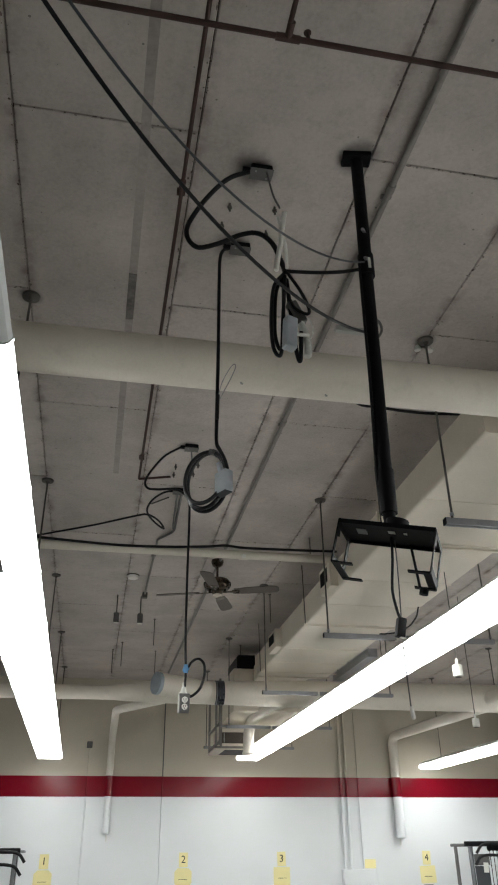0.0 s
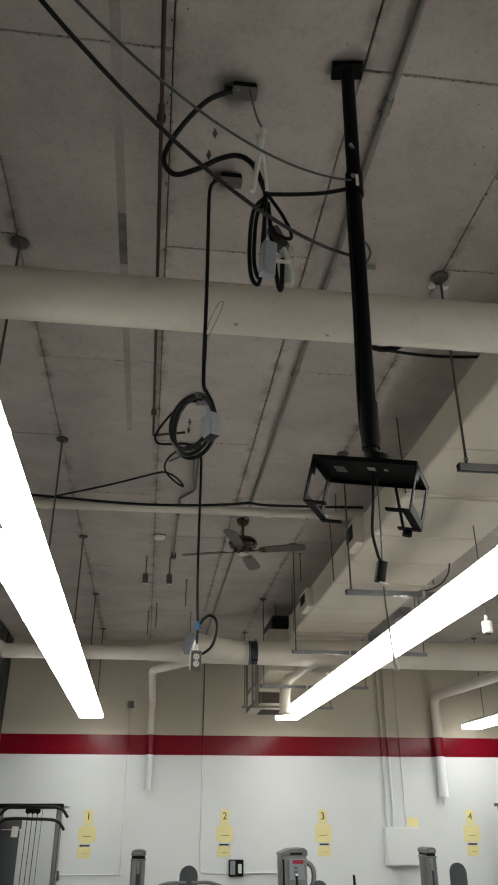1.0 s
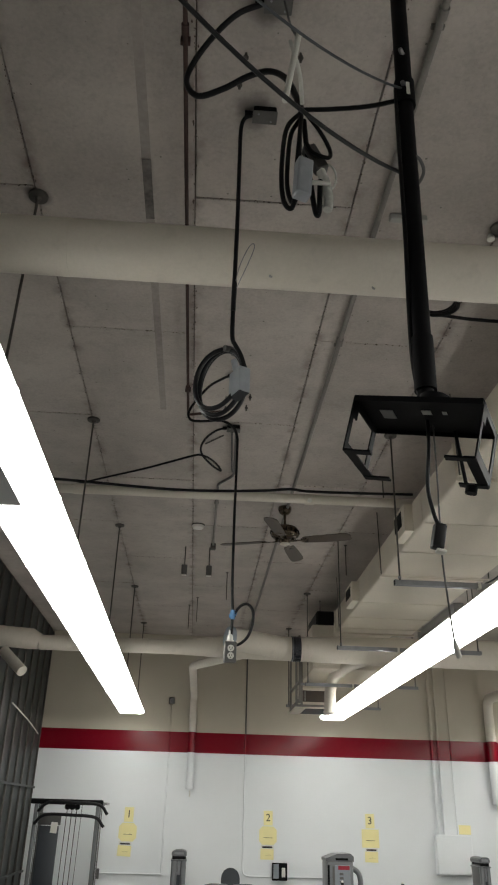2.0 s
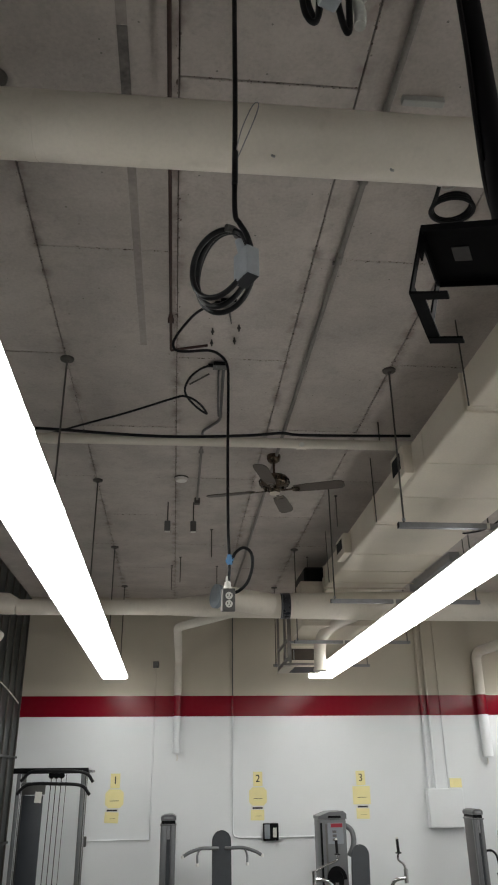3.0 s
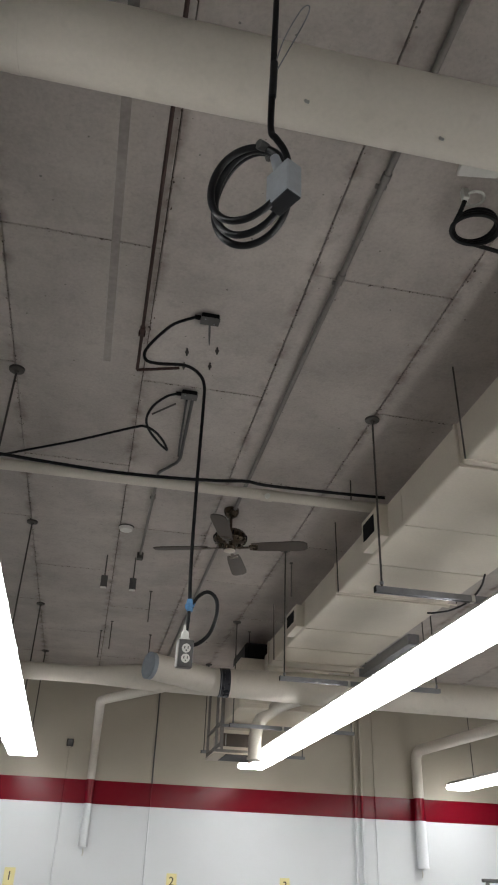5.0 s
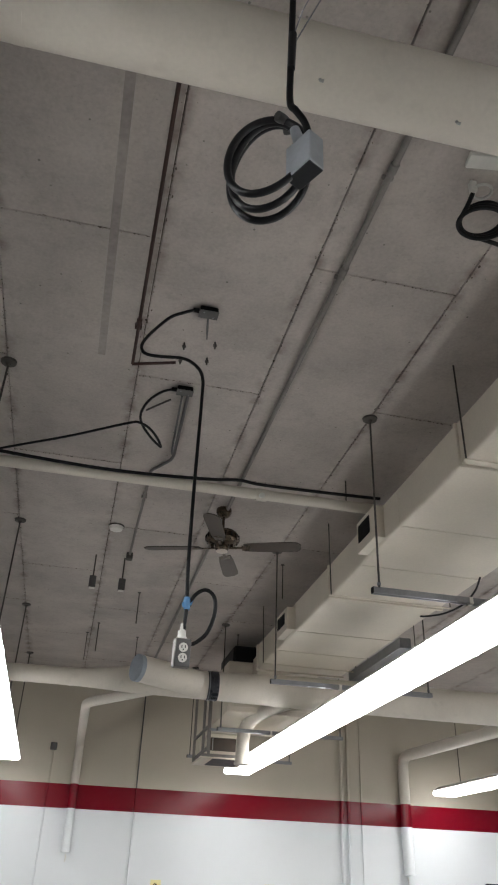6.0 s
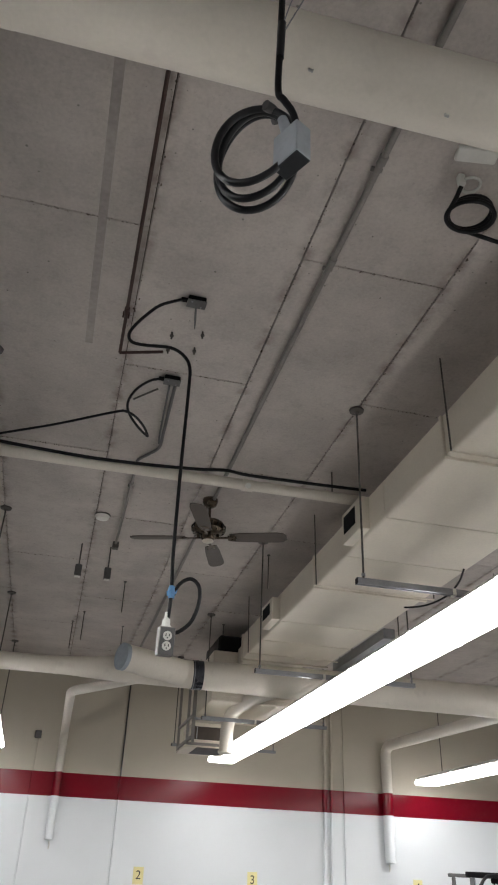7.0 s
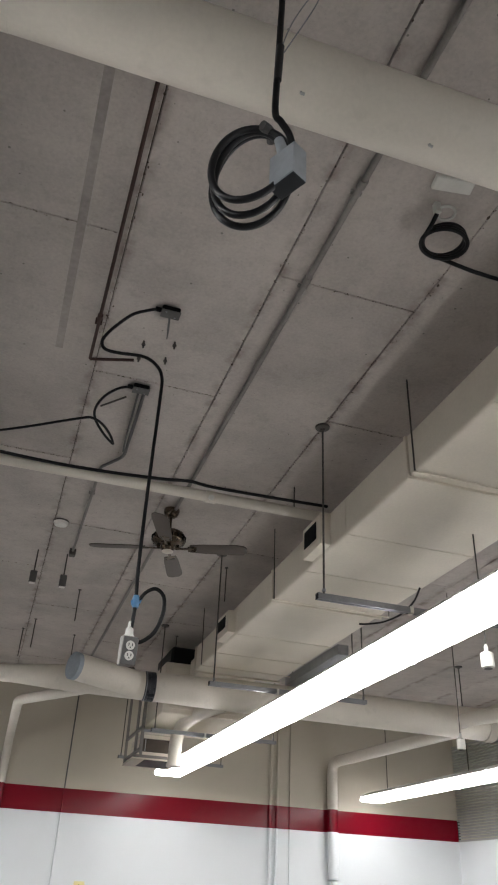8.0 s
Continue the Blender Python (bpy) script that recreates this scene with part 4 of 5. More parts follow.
    # leads hanging from the tray
    part("power_lead", tube([(1.215, 2.58, 3.08), (1.212, 2.585, 2.98), (1.205, 2.60, 2.87), (1.218, 2.61, 2.80), (1.226, 2.612, 2.775)], 0.0052, 10), RUBBER, f)
    p = part("plug", box(1.210, 1.242, 2.597, 2.627, 2.703, 2.772, 0.005, Matrix.Rotation(radians(12), 4, "Y"), 2), RUBBER, f)
    part("plug_end", box(1.216, 1.241, 2.600, 2.624, 2.693, 2.702, 0.002, Matrix.Rotation(radians(12), 4, "Y")), PLASTIC, p, "pale plug face")
    part("thin_lead", tube([(1.235, 2.60, 3.08), (1.236, 2.61, 2.9), (1.24, 2.64, 2.7), (1.262, 2.69, 2.58), (1.285, 2.74, 2.50)], 0.0026, 8), CONDUIT, f)
    part("white_connector", tube([(1.285, 2.74, 2.50), (1.291, 2.749, 2.486), (1.301, 2.761, 2.462)], [0.004, 0.0075, 0.0075], 12, smooth=False), PLASTIC, f, "white connector")
    part("pole_lead", tube([top.lerp(low, 0.36) + Vector((-0.035, -0.01, 0)), top.lerp(low, 0.5) + Vector((-0.036, -0.012, 0)), top.lerp(low, 0.7) + Vector((-0.034, -0.012, 0)), top.lerp(low, 0.92) + Vector((-0.03, 0.01, 0)), (1.20, 2.58, 3.11)], 0.007, 8), RUBBER, f)
    return f


projector_mount()


def sagging(a, b, sag, skew=0.0, n=14):
    a, b = Vector(a), Vector(b)
    return [a.lerp(b, k / n) - Vector((0, 0, sag * 4 * (k / n) * (1 - k / n) * (1 + skew * (1 - 2 * k / n)))) for k in range(n + 1)]


solo("overhead_cable", tube(sagging((1.255, 2.654, 4.04), (-0.84, 0.606, 4.67), 0.533, 0.024), 0.0064, 10, 3), RUBBER, "thick black cable sagging across to the projector pole", "cable", "overhead cables", loc=(0.2, 1.6, 3.9))
solo("overhead_cable", tube(sagging((1.30, 2.655, 4.463), (-0.905, 0.256, 4.732), 0.84, -0.107), 0.0042, 8, 3), PAD, "thin grey cable sagging across to the projector pole", "cable", "overhead cables", loc=(0.2, 1.4, 3.9))
solo("tie_cord", tube([(0.895, 2.69, 4.37), (1.02, 2.67, 4.365), (1.14, 2.65, 4.37), (1.245, 2.63, 4.39)], 0.0085, 8), RUBBER, "black cord tying the bundle to the pole", "cable")
solo("pole_tie", tube([(1.225, 2.62, 4.05), (1.26, 2.585, 4.06), (1.295, 2.63, 4.045), (1.28, 2.68, 4.03), (1.235, 2.67, 4.04)], 0.006, 8), CONDUIT, "grey cable tie round the projector pole", "cable tie")


# ---------------------------------------------------------------- coil by the ceiling outlet
def ceiling_coil():
    c = Vector((2.012, 4.580, 4.985))
    f = thing("ceiling_outlet", (1.95, 4.45, 5.05), "white ceiling outlet with a coiled black cord", "power outlet")
    part("plate", box(1.81, 2.01, 4.262, 4.345, 5.072, 5.102, 0.006, Matrix.Rotation(radians(-9), 4, "Z")), PLASTIC, f)
    part("plug", box(1.885, 1.918, 4.43, 4.465, 5.03, 5.10, 0.004), PLASTIC, f)
    part("ring", tube([(1.955 + 0.048 * math.cos(t), 4.455 + 0.045 * math.sin(t), 5.06) for t in [2 * math.pi * k / 16 for k in range(17)]], 0.008, 8, 2), CLEAR, f, "clear plastic ring")
    for k in range(3):
        part("cord_coil", tube([c + Vector(((0.122 - 0.008 * k) * math.cos(t), (0.100 + 0.004 * k) * math.sin(t), 0.014 * k)) for t in [2 * math.pi * a / 20 for a in range(21)]], 0.0115, 10, 3), RUBBER, f)
    part("cord", tube([(1.90, 4.45, 5.03), (1.895, 4.50, 5.0), (1.892, 4.56, 4.985)], 0.0115, 10), RUBBER, f)
    part("cord_tail", tube([(2.05, 4.68, 4.99), (2.3, 4.70, 4.985), (2.6, 4.69, 4.985), (3.2, 4.62, 5.0)], 0.0115, 8), RUBBER, f)
    return f


ceiling_coil()
# twin emergency lamp heads beside a rod
f = thing("twin_lamp", (2.2, 4.02, 5.03), "pair of small unlit white lamp heads on the ceiling", "lamp")
for dx in (-0.055, 0.055):
    part("lamp_head", lathe([(0.010, 0.03), (0.020, 0.012), (0.023, -0.008), (0.016, -0.012)], (2.2 + dx * 0.8, 4.03, 5.06), 18), PLASTIC, f)
part("arm", tube([(2.145, 4.03, 5.08), (2.255, 4.03, 5.08)], 0.008, 8, smooth=False), DARKSTEEL, f)
solo("ceiling_strip", box(1.55, 1.76, 3.92, 3.96, 5.06, 5.098, 0.004), LOUVRE, "short pale metal strip on the ceiling", "bracket")


# ---------------------------------------------------------------- ceiling fan
def ceiling_fan():
    x, y, zc = 1.470, 8.44, TOP
    f = thing("ceiling_fan", (x, y, 4.75), "ceiling fan with four dark wooden blades and a bronze motor", "ceiling fan")
    part("canopy", lathe([(0.03, -0.085), (0.055, -0.07), (0.072, -0.03), (0.07, 0.0)], (x, y, zc), 24), BRONZE, f)
    part("downrod", tube([(x, y, zc - 0.08), (x, y, 4.86)], 0.013, 12, smooth=False), BRONZE, f)
    part("motor", lathe([(0.03, 0.09), (0.06, 0.082), (0.13, 0.06), (0.15, 0.03), (0.152, 0.022), (0.146, 0.018), (0.146, -0.012), (0.152, -0.016), (0.148, -0.026), (0.115, -0.05), (0.07, -0.06)], (x, y, 4.80), 32), BRONZE, f)
    part("switch_cup", lathe([(0.062, -0.06), (0.066, -0.085), (0.05, -0.11), (0.02, -0.118)], (x, y, 4.80), 24), BRONZE, f)
    part("cup_ring", lathe([(0.05, -0.1105), (0.052, -0.118), (0.03, -0.128), (0.012, -0.130)], (x, y, 4.80), 24), CREAM, f, "pale metal ring")
    for k in range(16):
        a = 2 * math.pi * k / 16
        part("motor_rib", tube([(x + 0.15 * math.cos(a), y + 0.15 * math.sin(a), 4.828), (x + 0.153 * math.cos(a), y + 0.153 * math.sin(a), 4.80), (x + 0.13 * math.cos(a), y + 0.13 * math.sin(a), 4.76)], 0.006, 6), BLACK, f)
    for k in range(4):
        m = Matrix.Translation((x, y, 4.715)) @ Matrix.Rotation(radians(-19 + 90 * k), 4, "Z") @ Matrix.Rotation(radians(-11), 4, "X")
        iron = join(box(0.06, 0.20, -0.014, 0.014, -0.005, 0.003, 0.002), box(0.075, 0.10, -0.012, 0.012, 0.0, 0.055, 0.002), box(0.18, 0.26, -0.04, 0.04, -0.005, 0.001, 0.002))
        iron.transform(m)
        part("blade_iron", iron, BRONZE, f)
        out = [(0.20, -0.055), (0.32, -0.068), (0.62, -0.076), (0.68, -0.066), (0.71, -0.034), (0.71, 0.034), (0.68, 0.066), (0.62, 0.076), (0.32, 0.068), (0.20, 0.055)]
        bl = sheet([(a, b, 0.0015) for a, b in out], (0, 0, 1), 0.007)
        bl.transform(m)
        part("blade", bl, BLADE, f, "dark wooden blade", smooth=False)
    return f


ceiling_fan()

# small things on the far ceiling
for x in (0.38, 0.685):
    f = thing("pendant_sensor", (x, 9.94, 4.73), "small grey box on a short rod under the ceiling", "sensor", "pendant boxes")
    part("rod", tube([(x, 9.94, TOP), (x, 9.94, 4.85)], 0.007, 8, smooth=False), DARKSTEEL, f)
    part("box_body", box(x - 0.035, x + 0.035, 9.91, 9.97, 4.735, 4.86, 0.006), CONDUIT, f)
    part("lower_face", box(x - 0.03, x + 0.03, 9.915, 9.965, 4.729, 4.7345, 0.001), PLASTIC, f)
f = thing("smoke_detector", (0.53, 9.12, 5.06), "round white smoke detector on the ceiling", "smoke detector")
part("base", lathe([(0.075, -0.012), (0.078, 0.0)], (0.53, 9.12, TOP), 24), DARKSTEEL, f)
part("cover", lathe([(0.03, -0.045), (0.06, -0.04), (0.072, -0.0125)], (0.53, 9.12, TOP), 24), PLASTIC, f)
for x, y in ((0.95, 11.0), (0.55, 12.4), (1.12, 12.9), (2.35, 9.6), (0.42, 12.9), (2.45, 12.3)):
    f = thing("pipe_rod", (x, y, 4.3), "bare thin rod hanging from the ceiling", "hanger rod", "duct rods")
    part("rod", tube([(x, y, TOP), (x, y, 4.72)], 0.006, 8, smooth=False), DARKSTEEL, f)
    part("washer", lathe([(0.02, -0.006), (0.02, 0.0)], (x, y, TOP), 12), DARKSTEEL, f)


# ---------------------------------------------------------------- things on the back wall
YW = BACK - 0.018
def split_conduit(x, z0, z1, r, label, upper=BEIGE):
    f = thing("wall_conduit", (x, BACK - r, z0), label, "conduit", "wall conduits")
    y = BACK - r - 0.006
    part("lower_run", tube([(x, y, z0), (x, y, STRIPE_LOW)], r, 12, smooth=False), WHITE, f, "white painted run")
    part("painted_band", tube([(x, y, STRIPE_LOW), (x, y, STRIPE_TOP)], r + 0.0004, 12, smooth=False), RED, f, "red painted run")
    part("upper_run", tube([(x, y, STRIPE_TOP), (x, y, z1)], r, 12, smooth=False), upper, f, "run above the stripe, its shadow put into the grey" if upper is not BEIGE else "beige painted run")
    return f


split_conduit(4.915, 1.86, TOP, 0.030, "white and beige painted conduit rising from the electrical box")
split_conduit(5.03, 1.86, TOP, 0.022, "white and beige painted conduit rising from the electrical box")
split_conduit(5.262, 1.87, TOP, 0.012, "thin painted conduit rising above the electrical box")
# The upper run is coloured dark grey to include the conduit's shadow line.
f = split_conduit(1.53, 1.30, TOP, 0.0105, "thin conduit, painted white below, bending to a wall outlet", CONDUIT)
part("bend", tube([(1.53, YW, 1.31), (1.545, YW, 1.21), (1.62, YW, 1.172), (1.75, YW, 1.168)], 0.012, 12), WHITE, f)
part("low_run", tube([(1.74, YW, 1.168), (2.03, YW, 1.165)], 0.012, 12, smooth=False), WHITE, f)
part("low_run", tube([(2.28, YW, 1.165), (2.92, YW, 1.17)], 0.012, 12, smooth=False), WHITE, f)
f = split_conduit(0.175, 1.16, 3.86, 0.011, "thin painted conduit leading to a small wall box")
part("low_run", tube([(0.175, YW, 1.165), (-0.84, YW, 1.165)], 0.011, 12, smooth=False), WHITE, f)
part("top_box", box(0.12, 0.22, BACK - 0.05, BACK - 0.001, 3.86, 3.97, 0.006), CONDUIT, f, "grey metal box")
part("end_box", box(-0.90, -0.84, BACK - 0.05, BACK - 0.001, 1.08, 1.23, 0.006), CONDUIT, f, "grey metal box")

f = thing("electrical_box", (5.13, BACK, 1.26), "white painted metal electrical box on the wall", "electrical box")
part("cabinet", box(4.835, 5.455, BACK - 0.15, BACK - 0.001, 1.262, 1.865, 0.008), WHITE, f)
part("cover", box(4.85, 5.44, BACK - 0.158, BACK - 0.151, 1.28, 1.85, 0.003), WHITE, f)
f = thing("wall_outlet", (2.15, BACK, 1.11), "black wall clock box with two pale panels", "control box")
part("case", box(2.03, 2.28, BACK - 0.09, BACK - 0.001, 1.12, 1.375, 0.008), BLACK, f)
part("face_panel", box(2.045, 2.135, BACK - 0.096, BACK - 0.0905, 1.15, 1.36, 0.002), PALEPANEL, f, "pale grey panel")
part("face_panel", box(2.185, 2.245, BACK - 0.096, BACK - 0.0905, 1.17, 1.31, 0.002), PLASTIC, f, "white panel")


def digit_mesh(text, size, x, y, z):
    c = bpy.data.curves.new("digit", "FONT")
    c.body, c.size, c.align_x, c.align_y, c.extrude = text, size, "CENTER", "CENTER", 0.0008
    tmp = bpy.data.objects.new("tmp", c)
    me = bpy.data.meshes.new_from_object(tmp)
    bpy.data.objects.remove(tmp)
    bm = bmesh.new()
    bm.from_mesh(me)
    bpy.data.meshes.remove(me)
    bm.transform(Matrix.Translation((x, y, z)) @ Matrix.Rotation(radians(90), 4, "X"))
    return bm


def paper(x0, x1, z0, z1, lean, cut=0.0):
    """A taped sheet, slightly turned; its corners may be cut."""
    w, h = (x1 - x0) / 2, (z1 - z0) / 2
    out = [(-w + cut, -h), (w - cut, -h), (w, -h + cut), (w, h - cut), (w - cut, h), (-w + cut, h), (-w, h - cut), (-w, -h + cut)] if cut else [(-w, -h), (w, -h), (w, h), (-w, h)]
    bm = sheet([(a, 0, b) for a, b in out], (0, 1, 0), 0.002)
    bm.transform(Matrix.Translation(((x0 + x1) / 2, BACK - 0.006, (z0 + z1) / 2)) @ Matrix.Rotation(radians(lean), 4, "Y"))
    return bm


rng = random.Random(11)
for text, x, z, dx in (("1", -0.43, 2.045, -0.02), ("2", 1.955, 2.048, 0.0), ("3", 3.725, 2.045, 0.02), ("4", 6.495, 2.035, 0.0)):
    f = thing("number_sign", (x, BACK, 1.5), "yellow paper sheets with the number %s taped to the wall" % text, "sign", "numbered wall signs")
    part("number_sheet", paper(x - 0.078, x + 0.078, z - 0.115, z + 0.11, rng.uniform(-2, 2)), YELLOW, f)
    part("number", digit_mesh(text, 0.165, x, BACK - 0.0075, z), INK, f, "printed number", smooth=False)
    part("middle_sheet", paper(x - 0.150, x + 0.150, z - 0.41, z - 0.13, rng.uniform(-2, 2), 0.0 if text in "34" else 0.055), YELLOW, f)
    part("text_line", box(x - 0.075, x + 0.075, BACK - 0.0085, BACK - 0.0075, z - 0.306, z - 0.299), BLADE, f, smooth=False)
    part("bottom_sheet", paper(x - 0.125 + dx, x + 0.10 + dx, z - 0.63, z - 0.47, rng.uniform(-3, 3)), YELLOW, f)
    part("name_strip", box(x - 0.115 + dx, x + 0.10 + dx, BACK - 0.0065, BACK - 0.0045, z - 0.468, z - 0.412), PLASTIC, f, "white paper strip", smooth=False)
    part("text_line", box(x - 0.095 + dx, x + 0.075 + dx, BACK - 0.0085, BACK - 0.0075, z - 0.458, z - 0.432), INK, f, "black printed bar", smooth=False)
    part("text_line", box(x - 0.05 + dx, x + 0.05 + dx, BACK - 0.0085, BACK - 0.0075, z - 0.565, z - 0.562), BLADE, f, smooth=False)
solo("yellow_note", paper(5.29, 5.50, 1.875, 2.02, 1), YELLOW, "plain yellow paper note above the electrical box", "sign")


# ---------------------------------------------------------------- side walls
f = thing("louvre", (RIGHT, 12.5, STRIPE_LOW), "grey horizontal louvre band over the white side wall", "louvre", kind="structure")
part("frame", box(RIGHT - 0.01, RIGHT + 0.045, 6.0, BACK - 0.02, STRIPE_LOW, STRIPE_LOW + 0.03), LOUVRE, f, smooth=False)
for k in range(34):
    z = STRIPE_LOW + 0.05 + 0.045 * k
    part("slat", box(RIGHT + 0.0, RIGHT + 0.045, 6.0, BACK - 0.02, z, z + 0.028), LOUVRE, f, smooth=False)

f = thing("cladding", (LEFT, 8.0, 0), "dark ribbed metal cladding on the side wall", "cladding", kind="structure")
for k in range(40):
    y = BACK - 0.01 - 0.52 * (k + 1)
    if y < FRONT:
        break
    part("panel", box(LEFT - 0.045, LEFT, y + 0.006, y + 0.514, 0, TOP, 0.006), CORRUGATED, f, smooth=False)
    part("rib", box(LEFT + 0.0005, LEFT + 0.03, y + 0.49, y + 0.514, 0, TOP - 0.02, 0.004), DARKSTEEL, f, smooth=False)
for z in (1.15, 2.4):
    part("rail", box(LEFT + 0.031, LEFT + 0.06, FRONT, BACK - 0.03, z, z + 0.035, 0.004), CORRUGATED, f, smooth=False)
solo("pale_cable", tube([(LEFT + 0.05, 14.9, 3.25), (LEFT + 0.06, 13.9, 3.36), (LEFT + 0.06, 12.6, 3.47)], 0.010, 8), PLASTIC, "pale cord along the dark side wall", "cable")


# ---------------------------------------------------------------- gym machines
def tower(f, x0, x1, y0, y1, top):
    """Weight tower of two round-edged columns, a dark slot between them and a moulded cap."""
    w = x1 - x0
    part("tower", box(x0 + 0.006, x1 - 0.006, y0 + 0.03, y1, 0.02, top - 0.11, 0.012, None, 2), CONDUIT, f, "grey weight tower")
    for a, b in ((x0, x0 + w * 0.40), (x1 - w * 0.36, x1)):
        part("column", box(a, b, y0, y0 + 0.08, 0.02, top - 0.13, 0.022, None, 3), SILVERGREY, f, "silver grey column")
    part("slot", box(x0 + w * 0.40 + 0.002, x1 - w * 0.36 - 0.002, y0 + 0.018, y0 + 0.029, 0.1, top - 0.34), PAD, f, smooth=False)
    part("slot_plate", box(x0 + w * 0.42, x1 - w * 0.38, y0 + 0.010, y0 + 0.029, top - 0.335, top - 0.14, 0.004), STEEL, f, "pale metal plate", smooth=False)
    part("neck", box(x0 + 0.01, x1 - 0.01, y0 + 0.012, y1 - 0.02, top - 0.129, top - 0.085), BLACK, f, "dark gap under the cap", smooth=False)
    part("collar", box(x0 - 0.008, x1 + 0.008, y0 - 0.012, y1 + 0.005, top - 0.150, top - 0.128, 0.006), SILVERGREY, f)
    cap = sheet([(x0 - 0.002, y0 - 0.01, top - 0.084), (x0 - 0.002, y0 - 0.01, top - 0.030), (x0 + w * 0.25, y0 - 0.01, top - 0.006), (x1 - w * 0.25, y0 - 0.01, top), (x1 + 0.002, y0 - 0.01, top - 0.024), (x1 + 0.002, y0 - 0.01, top - 0.084)], (0, 1, 0), y1 - y0 + 0.02)
    bmesh.ops.bevel(cap, geom=cap.edges[:], offset=0.008, segments=2, affect="EDGES")
    part("tower_cap", cap, SILVERGREY, f)
    part("window", box(x0 + w * 0.18, x1 - w * 0.18, y0 - 0.0125, y0 - 0.0105, top - 0.062, top - 0.030), STEEL, f, smooth=False)
    part("foot", box(x0 - 0.05, x1 + 0.05, y0 - 0.5, y1 + 0.05, 0.0, 0.06, 0.012), SILVERGREY, f)


def pad(name, x, y, z0, z1, w, lean, parent, thick=0.06, slant=0.0):
    """Upholstered back pad with round ends."""
    out = []
    h = z1 - z0
    for k in range(9):
        a = math.pi * k / 8
        out.append((w / 2 * math.cos(a), 0, h - w / 2 + w / 2 * math.sin(a)))
    out += [(-w / 2, 0, 0.04), (-w / 2 + 0.03, 0, 0.0), (w / 2 - 0.03, 0, 0.0), (w / 2, 0, 0.04)]
    bm = sheet(out, (0, 1, 0), thick)
    bmesh.ops.bevel(bm, geom=[e for e in bm.edges if abs(e.verts[0].co.y - e.verts[1].co.y) < 1e-6], offset=0.012, segments=2, affect="EDGES")
    bm.transform(Matrix.Translation((x, y, z0)) @ Matrix.Rotation(radians(lean), 4, "X") @ Matrix.Rotation(radians(slant), 4, "Y"))
    return part(name, bm, PAD, parent, "charcoal vinyl pad")


def shoulder_machine():
    f = thing("shoulder_machine", (0.9, 14.2, 0), "grey weight machine with a charcoal back pad and steel handles", "gym machine", "gym machines")
    tower(f, 0.36, 0.59, 14.15, 14.6, 1.57)
    pad("backrest", 1.285, 14.12, 0.42, 1.35, 0.29, -6, f)
    part("seat", box(1.10, 1.47, 13.68, 14.10, 0.36, 0.43, 0.025, None, 3), RUBBER, f, "charcoal vinyl seat")
    part("beam", tube([(0.52, 14.3, 0.40), (0.85, 14.32, 0.47), (1.25, 14.3, 0.50)], 0.050, 12), PAD, f, "dark curved beam")
    part("post", box(1.25, 1.32, 14.22, 14.30, 0.0, 1.1, 0.01), BLACK, f)
    part("base", box(0.5, 1.5, 14.2, 14.32, 0.0, 0.08, 0.01), SILVERGREY, f)
    for s in (-1, 1):
        arm = tube([(1.285 + s * 0.05, 14.18, 1.10), (1.285 + s * 0.30, 14.10, 1.11), (1.285 + s * 0.48, 14.0, 1.07), (1.285 + s * 0.58, 13.96, 1.02)], 0.025, 12)
        part("handle", arm, SILVERGREY, f, "grey steel handle")
        g = tube([(1.285 + s * 0.34, 14.08, 1.10), (1.285 + s * 0.37, 14.03, 1.02), (1.285 + s * 0.37, 14.0, 0.92)], 0.016, 12)
        part("grip", g, SILVERGREY, f, "grey steel grip")
        part("end_knob", lathe([(0.024, -0.02), (0.024, 0.02)], (1.285 + s * 0.585, 13.96, 1.015), 14), TINWHITE, f)
        part("end_knob", lathe([(0.022, -0.02), (0.022, 0.02)], (1.285 + s * 0.37, 14.0, 0.905), 14), TINWHITE, f)
    return f


shoulder_machine()


